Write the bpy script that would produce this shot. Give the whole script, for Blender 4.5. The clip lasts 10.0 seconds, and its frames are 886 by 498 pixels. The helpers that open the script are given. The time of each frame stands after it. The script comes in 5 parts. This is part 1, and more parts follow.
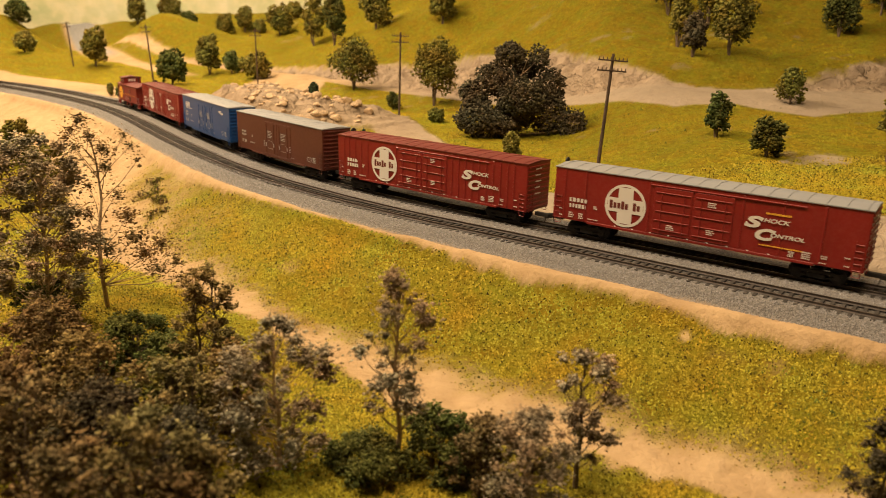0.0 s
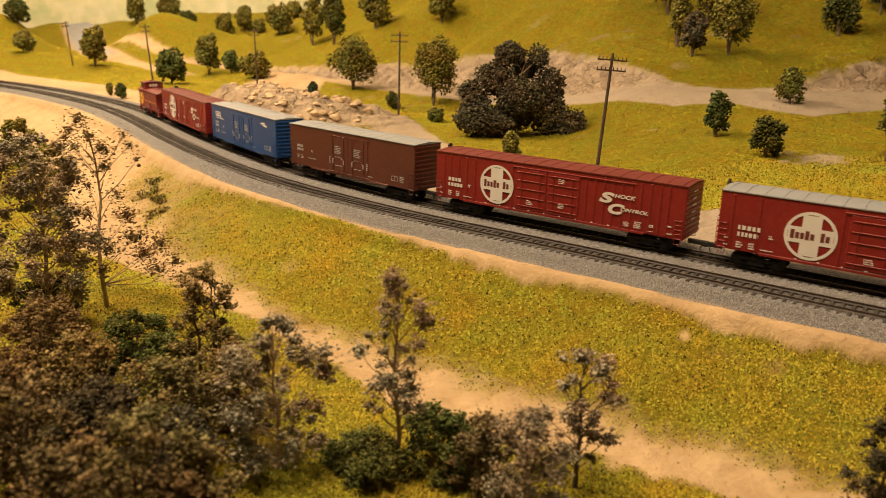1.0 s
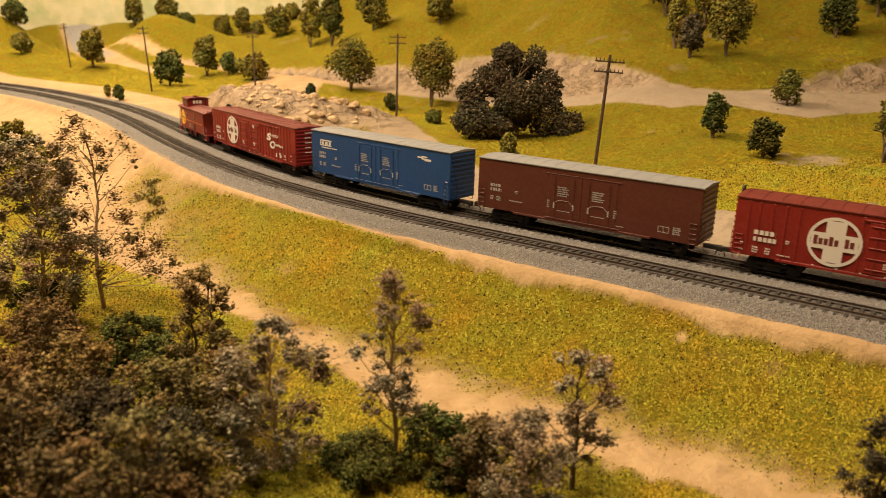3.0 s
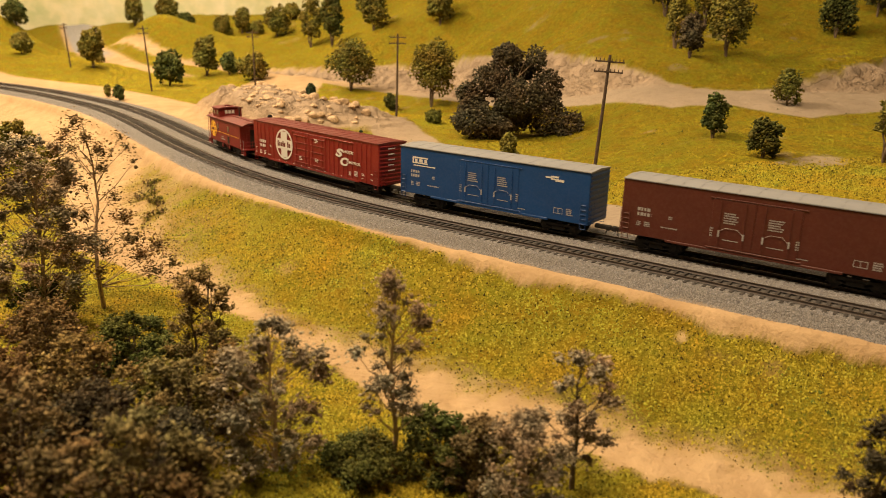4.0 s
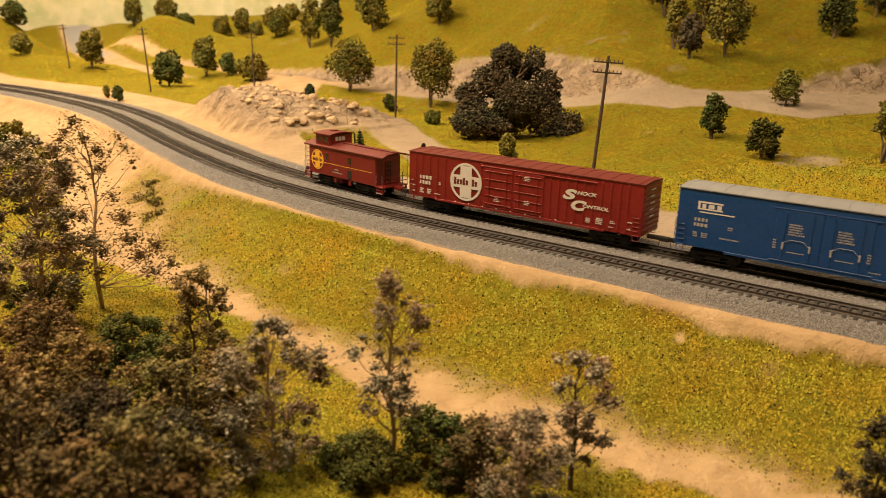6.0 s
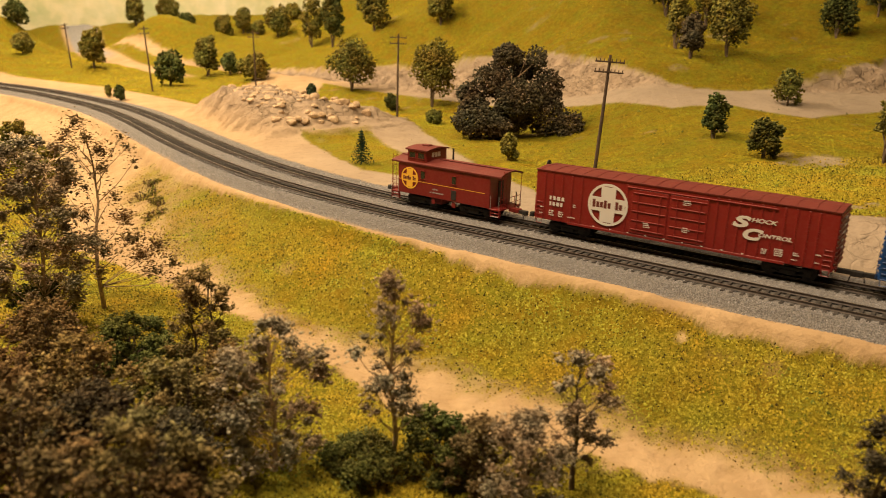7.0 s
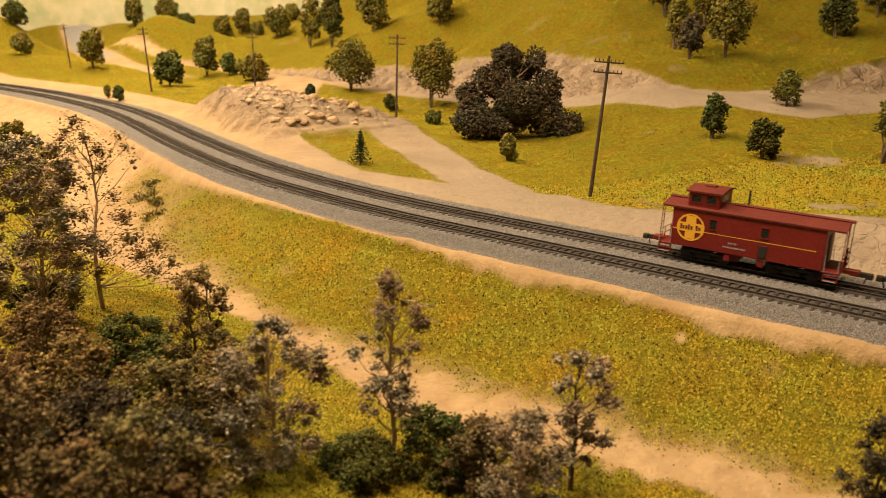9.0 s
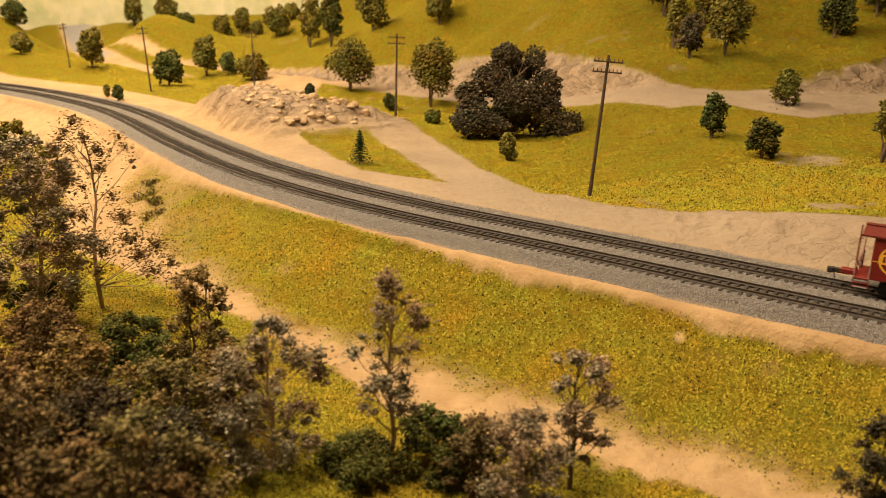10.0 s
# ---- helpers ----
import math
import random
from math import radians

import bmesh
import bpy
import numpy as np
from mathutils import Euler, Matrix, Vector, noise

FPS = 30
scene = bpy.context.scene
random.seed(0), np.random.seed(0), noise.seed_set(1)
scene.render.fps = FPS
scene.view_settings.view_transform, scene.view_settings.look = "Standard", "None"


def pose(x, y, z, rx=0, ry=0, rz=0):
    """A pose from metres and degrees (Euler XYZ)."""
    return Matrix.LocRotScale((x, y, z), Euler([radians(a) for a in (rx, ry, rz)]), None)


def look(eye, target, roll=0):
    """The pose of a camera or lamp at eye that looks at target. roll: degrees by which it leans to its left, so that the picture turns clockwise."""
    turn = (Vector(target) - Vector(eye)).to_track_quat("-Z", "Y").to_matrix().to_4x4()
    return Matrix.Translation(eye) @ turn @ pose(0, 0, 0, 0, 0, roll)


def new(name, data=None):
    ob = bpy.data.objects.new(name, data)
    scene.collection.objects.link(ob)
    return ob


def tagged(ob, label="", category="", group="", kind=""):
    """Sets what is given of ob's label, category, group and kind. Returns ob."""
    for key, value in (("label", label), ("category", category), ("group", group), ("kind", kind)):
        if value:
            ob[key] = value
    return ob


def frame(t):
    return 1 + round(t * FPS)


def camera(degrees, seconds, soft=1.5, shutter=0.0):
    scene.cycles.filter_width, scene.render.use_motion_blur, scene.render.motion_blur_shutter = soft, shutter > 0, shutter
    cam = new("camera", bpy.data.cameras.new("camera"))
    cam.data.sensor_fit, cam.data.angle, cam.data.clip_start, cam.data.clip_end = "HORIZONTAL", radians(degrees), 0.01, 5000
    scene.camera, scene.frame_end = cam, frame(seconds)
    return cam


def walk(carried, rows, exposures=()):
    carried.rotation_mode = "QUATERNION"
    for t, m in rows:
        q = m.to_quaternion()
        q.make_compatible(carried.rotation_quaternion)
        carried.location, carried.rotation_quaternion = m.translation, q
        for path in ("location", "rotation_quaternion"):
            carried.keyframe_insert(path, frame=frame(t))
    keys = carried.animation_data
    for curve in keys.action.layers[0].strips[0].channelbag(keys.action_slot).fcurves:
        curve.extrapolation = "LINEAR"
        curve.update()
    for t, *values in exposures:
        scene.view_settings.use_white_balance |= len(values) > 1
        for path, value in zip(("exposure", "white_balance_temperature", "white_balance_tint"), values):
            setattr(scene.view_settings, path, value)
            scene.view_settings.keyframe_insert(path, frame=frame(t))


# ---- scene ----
# A model railway in HO scale (1:87): a freight train rolls round a curve through dry hills. Real metres throughout.

# ---- camera ----
cam = camera(60.33, 10.0, soft=0.8, shutter=0.25)
cam.data.dof.use_dof, cam.data.dof.focus_distance, cam.data.dof.aperture_fstop = True, 0.64, 13.0
LENS = 1348.85
EYE = (0.0, 0.0, 0.1614)


def aim(side, right, down):
    """Camera pose: small sideways shift in mm, and a drift of the view to the right and down."""
    a, p = -right / LENS, radians(16.423) - down / LENS
    e = Vector(EYE) + Vector((side / 1000, 0, 0))
    return look(e, e + Vector((math.sin(a) * math.cos(p), math.cos(a) * math.cos(p), -math.sin(p))), 1.523)


walk(cam, [(t, aim(m, r, d)) for t, m, r, d in (
    (0.0, -1.9, 4.2, -2.4), (0.5, -1.9, 4.2, -2.5), (1.0, -1.9, 3.2, -3.1), (1.5, -1.4, 3.0, -3.0),
    (2.0, -1.5, 1.5, -1.4), (2.5, -1.3, 0.3, -0.2), (4.0, -1.0, 0.5, -0.2), (4.5, -1.0, 0.1, 0.5),
    (5.0, -0.7, -0.7, 1.2), (5.5, -0.3, -1.4, 1.5), (7.0, -0.5, 2.0, 0.1), (7.5, -0.5, 2.0, 0.2),
    (8.0, -0.6, 1.5, 0.3), (8.5, -0.3, 1.2, 1.0), (9.0, -0.2, 0.7, 1.0), (9.5, 0.0, 0.0, 0.2), (10.0, 0.0, 0.0, 0.0))])

# ---- light: warm tube over the layout, added fill lamps front and back, weak room light ----
world = bpy.data.worlds.new("room_air")
scene.world = world
world.use_nodes = True
world.node_tree.nodes["Background"].inputs["Color"].default_value = (1.0, 0.85, 0.66, 1)
world.node_tree.nodes["Background"].inputs["Strength"].default_value = 0.05
WARM = (1.0, 0.727, 0.440)


def tube(name, eye, target, wide, deep, watts):
    lamp = bpy.data.lights.new(name, "AREA")
    lamp.shape, lamp.size, lamp.size_y, lamp.energy, lamp.color = "RECTANGLE", wide, deep, watts, WARM
    new(name, lamp).matrix_world = look(eye, target)


tube("ceiling_tube_left", (-1.15, 1.25, 1.40), (-0.5, 1.3, 0), 0.9, 0.25, 44)
# two unseen fill lamps, added to brighten the near side and the back hills
tube("ceiling_fill_front", (-0.25, 0.14, 1.45), (-0.05, 0.7, 0), 1.0, 0.12, 30)
tube("ceiling_fill_back", (-1.2, 2.6, 1.45), (-0.9, 2.7, 0), 1.2, 0.25, 36)
scene.view_settings.exposure = 0.25

# ---- materials ----
def nodes(name, rough=0.8, metal=0.0):
    m = bpy.data.materials.new(name)
    m.use_nodes = True
    b = m.node_tree.nodes["Principled BSDF"]
    b.inputs["Roughness"].default_value, b.inputs["Metallic"].default_value = rough, metal
    return m, m.node_tree, b


def noise_node(tree, scale, detail=4.0, rough=0.6, own=False):
    n = tree.nodes.new("ShaderNodeTexNoise")
    n.inputs["Scale"].default_value, n.inputs["Detail"].default_value, n.inputs["Roughness"].default_value = scale, detail, rough
    g = tree.nodes.new("ShaderNodeTexCoord" if own else "ShaderNodeNewGeometry")
    tree.links.new(g.outputs["Object" if own else "Position"], n.inputs["Vector"])
    return n


def ramp(tree, source, stops):
    r = tree.nodes.new("ShaderNodeValToRGB")
    while len(r.color_ramp.elements) < len(stops):
        r.color_ramp.elements.new(0.5)
    for e, (p, c) in zip(r.color_ramp.elements, stops):
        e.position, e.color = p, (*c, 1)
    tree.links.new(source, r.inputs["Fac"])
    return r.outputs["Color"]


def mix(tree, fac, a, b, blend="MIX"):
    n = tree.nodes.new("ShaderNodeMix")
    n.data_type, n.blend_type = "RGBA", blend
    for sock, v in ((n.inputs[0], fac), (n.inputs[6], a), (n.inputs[7], b)):
        if isinstance(v, (int, float)):
            sock.default_value = v
        elif isinstance(v, tuple):
            sock.default_value = (*v, 1)
        else:
            tree.links.new(v, sock)
    return n.outputs[2]


def bumped(tree, b, source, strength, dist):
    n = tree.nodes.new("ShaderNodeBump")
    n.inputs["Strength"].default_value, n.inputs["Distance"].default_value = strength, dist
    tree.links.new(source, n.inputs["Height"])
    tree.links.new(n.outputs["Normal"], b.inputs["Normal"])


def speckled(name, dark, light, coarse, fine, rough=0.9, strength=0.5, dist=0.001, island=0.0, each=0.0, metal=0.0):
    """Two scales of noise between two colours, fine relief, and a spread from piece to piece."""
    m, tree, b = nodes(name, rough, metal)
    n1, n2 = noise_node(tree, coarse), noise_node(tree, fine)
    c = ramp(tree, n1.outputs["Fac"], ((0.3, dark), (0.72, light)))
    grey = ramp(tree, n2.outputs["Fac"], ((0.3, (0.55, 0.55, 0.55)), (0.7, (1.3, 1.3, 1.3))))
    c = mix(tree, 1.0, c, grey, "MULTIPLY")
    for amount, kind, out in ((island, "ShaderNodeNewGeometry", "Random Per Island"), (each, "ShaderNodeObjectInfo", "Random")):
        if amount:
            g = tree.nodes.new(kind)
            v = ramp(tree, g.outputs[out], ((0.0, (1 - amount,) * 3), (1.0, (1 + amount,) * 3)))
            c = mix(tree, 1.0, c, v, "MULTIPLY")
    tree.links.new(c, b.inputs["Base Color"])
    bumped(tree, b, n2.outputs["Fac"], strength, dist)
    return m


def paint(name, colour, rough=0.45, wear=0.25, spec=0.4):
    """Model paint: thin weathering in streaks and dust, slight sheen variation."""
    m, tree, b = nodes(name, rough)
    n1, n2 = noise_node(tree, 45, 5, 0.6, True), noise_node(tree, 500, 3, 0.6, True)
    c = mix(tree, 0.5, colour, ramp(tree, n1.outputs["Fac"], ((0.3, tuple(x * (1 - wear) for x in colour)), (0.75, tuple(x * (1 + wear * 0.6) + 0.01 * wear for x in colour)))))
    c = mix(tree, 0.05, c, ramp(tree, n2.outputs["Fac"], ((0.4, tuple(x * 0.5 for x in colour)), (0.8, (0.35, 0.30, 0.26)))))
    tree.links.new(c, b.inputs["Base Color"])
    b.inputs["Specular IOR Level"].default_value = spec
    bumped(tree, b, n2.outputs["Fac"], 0.06, 0.0004)
    return m


BOXRED = paint("oxide_red_paint", (0.20, 0.011, 0.009))
BROWN = paint("brown_paint", (0.085, 0.020, 0.014))
BLUE = paint("blue_paint", (0.003, 0.050, 0.205))
CABRED = paint("caboose_red_paint", (0.168, 0.010, 0.008), 0.5)
REDROOF = paint("dull_red_roof_paint", (0.125, 0.020, 0.016), 0.65, 0.4, 0.25)
WHITE = paint("white_lettering", (0.64, 0.62, 0.60), 0.6, 0.1)
YELLOW = paint("yellow_lettering", (0.8, 0.45, 0.04), 0.6, 0.1)
SILVER = paint("grey_roof_paint", (0.22, 0.232, 0.255), 0.55, 0.2)
BLACK = paint("black_underframe", (0.018, 0.016, 0.015), 0.7, 0.3)
DOORGLASS = paint("dark_window", (0.012, 0.014, 0.016), 0.15, 0.0, 0.6)
STEEL = speckled("rail_steel", (0.16, 0.13, 0.11), (0.30, 0.27, 0.24), 60, 500, 0.35, 0.1, 0.0003, metal=0.7)
RAILSIDE = speckled("weathered_rail_side", (0.028, 0.021, 0.018), (0.055, 0.041, 0.034), 50, 400, 0.7, 0.2, 0.0003)
TIE = speckled("creosoted_tie", (0.014, 0.012, 0.011), (0.042, 0.036, 0.033), 120, 900, 0.85, 0.4, 0.0005, each=0.35)
STONE = speckled("ballast_stone", (0.085, 0.084, 0.090), (0.235, 0.232, 0.245), 300, 1500, 0.9, 0.3, 0.0005, island=0.45)
POLE = speckled("pole_wood", (0.045, 0.028, 0.018), (0.10, 0.065, 0.04), 90, 700, 0.85, 0.4, 0.0005)
BARK = speckled("bark", (0.06, 0.04, 0.025), (0.16, 0.115, 0.075), 120, 700, 0.9, 0.6, 0.0008)
PALEBARK = speckled("pale_bark", (0.30, 0.205, 0.125), (0.48, 0.355, 0.225), 120, 700, 0.9, 0.6, 0.0008)
ROCK = speckled("plaster_rock", (0.32, 0.225, 0.135), (0.48, 0.355, 0.225), 40, 400, 0.9, 0.6, 0.0012, island=0.12)


def turf(name, a, b_, c_, dark=0.5):
    """Ground foam: each grain takes its own shade of three; dark is the share that runs up to the middle shade."""
    m, tree, b = nodes(name, 0.95)
    b.inputs["Specular IOR Level"].default_value = 0.1
    g = tree.nodes.new("ShaderNodeNewGeometry")
    n1 = noise_node(tree, 22, 4)
    col = ramp(tree, g.outputs["Random Per Island"], ((0.0, a), (dark, b_), (1.0, c_)))
    n5 = noise_node(tree, 6.5, 3)
    tone = ramp(tree, n1.outputs["Fac"], ((0.35, (1.06, 0.86, 0.70)), (0.65, (0.90, 1.05, 1.0))))
    tone = mix(tree, 1.0, tone, ramp(tree, n5.outputs["Fac"], ((0.36, (0.82, 0.88, 0.9)), (0.5, (1.0, 1.0, 1.0)), (0.66, (1.10, 1.02, 0.9)))), "MULTIPLY")
    tree.links.new(mix(tree, 1.0, col, tone, "MULTIPLY"), b.inputs["Base Color"])
    return m


TURF = turf("yellow_green_foam", (0.022, 0.016, 0.005), (0.255, 0.215, 0.019), (0.37, 0.318, 0.042), 0.38)
TURFMID = turf("meadow_foam", (0.12, 0.103, 0.009), (0.245, 0.212, 0.015), (0.32, 0.275, 0.022), 0.30)
SCRUB = turf("dry_brown_foam", (0.035, 0.022, 0.008), (0.12, 0.082, 0.022), (0.24, 0.18, 0.045))
TURFFAR = turf("hillside_foam", (0.24, 0.205, 0.011), (0.31, 0.265, 0.014), (0.37, 0.31, 0.019))
TURFGREEN = turf("green_foam", (0.05, 0.065, 0.012), (0.12, 0.13, 0.02), (0.24, 0.22, 0.035))
LEAF = {
    "olive": turf("olive_foliage", (0.075, 0.073, 0.020), (0.145, 0.135, 0.034), (0.24, 0.215, 0.06)),
    "oak": turf("dark_oak_foliage", (0.040, 0.034, 0.025), (0.078, 0.066, 0.046), (0.13, 0.11, 0.075)),
    "deep": turf("deep_green_foliage", (0.032, 0.044, 0.016), (0.070, 0.085, 0.028), (0.13, 0.14, 0.05)),
    "brown": turf("brown_foliage", (0.078, 0.053, 0.028), (0.170, 0.120, 0.062), (0.29, 0.212, 0.11)),
    "grey": turf("grey_foliage", (0.15, 0.118, 0.086), (0.30, 0.244, 0.180), (0.45, 0.375, 0.285)),
    "moss": turf("mossy_green_foliage", (0.045, 0.058, 0.018), (0.105, 0.125, 0.038), (0.19, 0.205, 0.07)),
    "dusty": turf("dusty_olive_foliage", (0.095, 0.076, 0.035), (0.20, 0.160, 0.072), (0.32, 0.262, 0.125)),
    "pine": turf("blue_green_needles", (0.014, 0.026, 0.018), (0.028, 0.052, 0.034), (0.05, 0.08, 0.05)),
}
DARKSTONE = speckled("dark_ballast", (0.050, 0.047, 0.047), (0.16, 0.152, 0.150), 300, 1500, 0.8, 0.3, 0.0005, island=0.5)
STRAYSTONE = speckled("loose_stone", (0.16, 0.11, 0.07), (0.40, 0.29, 0.18), 300, 1500, 0.9, 0.3, 0.0005, island=0.4)

# ---- helpers for shapes ----
def mesh_object(name, bm, material, smooth=False):
    me = bpy.data.meshes.new(name)
    bm.to_mesh(me)
    bm.free()
    if smooth:
        me.polygons.foreach_set("use_smooth", [True] * len(me.polygons))
    for m in (material if isinstance(material, (list, tuple)) else (material,)):
        me.materials.append(m)
    return new(name, me)


def part(name, bm, material, parent, label="", smooth=False):
    ob = mesh_object(name, bm, material, smooth)
    ob.parent = parent
    return tagged(ob, label)


def block(bm, lo, hi, bevel=0.0):
    """A box from corner to corner, with its edges broken."""
    lo, hi = Vector(lo), Vector(hi)
    got = bmesh.ops.create_cube(bm, size=1.0, matrix=Matrix.Translation((lo + hi) / 2) @ Matrix.Diagonal((*(hi - lo), 1)))
    if bevel:
        edges = list({e for v in got["verts"] for e in v.link_edges})
        bmesh.ops.bevel(bm, geom=edges, offset=bevel, segments=1, affect="EDGES")
    return bm


def rod(bm, a, b, r0, r1=None, sides=6):
    a, b = Vector(a), Vector(b)
    turn = (b - a).to_track_quat("Z", "Y").to_matrix().to_4x4()
    bmesh.ops.create_cone(bm, cap_ends=True, segments=sides, radius1=r0, radius2=r0 if r1 is None else r1, depth=(b - a).length,
                          matrix=Matrix.Translation((a + b) / 2) @ turn)
    return bm


def soup(name, verts, faces, material, parent=None, smooth=False):
    me = bpy.data.meshes.new(name)
    me.from_pydata(verts, [], faces)
    me.materials.append(material)
    if smooth:
        me.polygons.foreach_set("use_smooth", [True] * len(me.polygons))
    ob = new(name, me)
    ob.parent = parent
    return ob


def fast_mesh(name, verts, tris, material):
    """Many small triangles at once, from arrays."""
    me = bpy.data.meshes.new(name)
    me.vertices.add(len(verts))
    me.vertices.foreach_set("co", np.asarray(verts, np.float32).ravel())
    n = len(tris)
    me.loops.add(n * 3)
    me.loops.foreach_set("vertex_index", np.asarray(tris, np.int32).ravel())
    me.polygons.add(n)
    me.polygons.foreach_set("loop_start", np.arange(0, n * 3, 3, dtype=np.int32))
    me.update(calc_edges=True)
    me.materials.append(material)
    return me


OCTA = np.array([(1, 0, 0), (-1, 0, 0), (0, 1, 0), (0, -1, 0), (0, 0, 1), (0, 0, -1)], float)
OCTA_T = np.array([(0, 2, 4), (2, 1, 4), (1, 3, 4), (3, 0, 4), (2, 0, 5), (1, 2, 5), (3, 1, 5), (0, 3, 5)])


def grains(centres, size, rng, flat=0.7, jag=0.45):
    """Verts and triangles of one uneven little grain at each centre."""
    n = len(centres)
    a = rng.uniform(0, 2 * np.pi, n)
    shape = OCTA[None] * (1 + jag * rng.uniform(-1, 1, (n, 6, 3))) + 0.25 * jag * rng.normal(size=(n, 6, 3))
    shape = shape * np.asarray(size).reshape(-1, 1, 1) * np.array((1, 1, flat))
    tilt = rng.normal(0, 0.5, n)
    c, s = np.cos(tilt)[:, None], np.sin(tilt)[:, None]
    y, z = shape[:, :, 1] * c - shape[:, :, 2] * s, shape[:, :, 1] * s + shape[:, :, 2] * c
    x = shape[:, :, 0]
    c, s = np.cos(a)[:, None], np.sin(a)[:, None]
    shape = np.stack([x * c - y * s, x * s + y * c, z], 2)
    v = (shape + np.asarray(centres)[:, None, :]).reshape(-1, 3)
    t = (OCTA_T[None] + 6 * np.arange(n)[:, None, None]).reshape(-1, 3)
    return v, t


# ---- plan: two tracks, and the shape of the land about them ----
def spline(points, step=0.004):
    p = np.array(points, float)
    p = np.vstack([2 * p[0] - p[1], p, 2 * p[-1] - p[-2]])
    out = []
    for i in range(1, len(p) - 2):
        n = max(2, int(np.linalg.norm(p[i + 1] - p[i]) / step))
        t = np.linspace(0, 1, n, endpoint=False)[:, None]
        a, b, c, d = p[i - 1:i + 3]
        out.append(0.5 * (2 * b + (c - a) * t + (2 * a - 5 * b + 4 * c - d) * t ** 2 + (3 * b - a - 3 * c + d) * t ** 3))
    return np.vstack(out + [p[-2][None]])


FAR = spline([(-1.75, 2.16), (-1.40, 2.03), (-1.08, 1.853), (-0.844, 1.677), (-0.649, 1.49), (-0.545, 1.368), (-0.444, 1.226), (-0.357, 1.094), (-0.23, 0.916),
              (-0.146, 0.818), (-0.019, 0.70), (0.101, 0.6125), (0.284, 0.481), (0.55, 0.295), (0.95, 0.02)], 0.01)
for _ in range(30):
    FAR[1:-1] = (FAR[:-2] + 2 * FAR[1:-1] + FAR[2:]) / 4


def along(line):
    return np.concatenate([[0], np.cumsum(np.linalg.norm(np.diff(line, axis=0), axis=1))])


FAR_S = along(FAR)


def at_track(s, line=None, length=None):
    line, length = (FAR, FAR_S) if line is None else (line, length)
    x, y = np.interp(s, length, line[:, 0]), np.interp(s, length, line[:, 1])
    x2, y2 = np.interp(s + 0.004, length, line[:, 0]), np.interp(s + 0.004, length, line[:, 1])
    x1, y1 = np.interp(s - 0.004, length, line[:, 0]), np.interp(s - 0.004, length, line[:, 1])
    return x, y, np.arctan2(y2 - y1, x2 - x1)


SPACING = 0.0475
TURN = at_track(FAR_S)[2]
NEAR = FAR - SPACING * np.stack([-np.sin(TURN), np.cos(TURN)], 1)
NEAR_S = along(NEAR)


def from_track(x, y):
    """Signed distance to the far track's centre, positive behind it, and the way along it."""
    x, y = np.ravel(x), np.ravel(y)
    d, s = np.full(len(x), 9.0), np.zeros(len(x))
    a, b = FAR[:-4:4], FAR[4::4]
    for i in range(min(len(a), len(b))):
        u = b[i] - a[i]
        L = np.hypot(*u)
        u = u / L
        px, py = x - a[i][0], y - a[i][1]
        t = np.clip(px * u[0] + py * u[1], 0, L)
        e = np.hypot(px - t * u[0], py - t * u[1])
        side = np.sign(-px * u[1] + py * u[0])
        m = e < np.abs(d)
        d[m], s[m] = (e * side)[m], FAR_S[4 * i] + t[m]
    return d, s


def lattice(ix, iy, seed):
    h = (ix * 374761393 + iy * 668265263 + seed * 974634653) & 0x7FFFFFFF
    h = ((h ^ (h >> 13)) * 1274126177) & 0x7FFFFFFF
    return ((h ^ (h >> 16)) & 0xFFFF) / 65535.0


def wave(x, y, size, seed=0, octaves=3):
    """Smooth random relief, from -1 to 1."""
    total, amp, norm = 0.0, 1.0, 0.0
    for o in range(octaves):
        u, v = x / size * 2 ** o + 50.3, y / size * 2 ** o + 70.7
        i, j = np.floor(u).astype(np.int64), np.floor(v).astype(np.int64)
        f, g = u - i, v - j
        f, g = f * f * (3 - 2 * f), g * g * (3 - 2 * g)
        n = (lattice(i, j, seed + o) * (1 - f) + lattice(i + 1, j, seed + o) * f) * (1 - g) + (lattice(i, j + 1, seed + o) * (1 - f) + lattice(i + 1, j + 1, seed + o) * f) * g
        total, norm, amp = total + amp * (2 * n - 1), norm + amp, amp * 0.5
    return total / norm


def step(a, b, v):
    t = np.clip((v - a) / (b - a), 0, 1)
    return t * t * (3 - 2 * t)


def foot(x):
    """Where the hills begin, behind the back road."""
    return np.interp(x, [-1.6, -0.9, -0.46, -0.28, -0.13, 0.06, 0.2, 0.3, 0.4, 0.55, 0.8, 1.5], [3.0, 2.5, 2.1, 1.9, 1.74, 1.52, 1.36, 1.27, 1.21, 1.20, 1.20, 1.2])


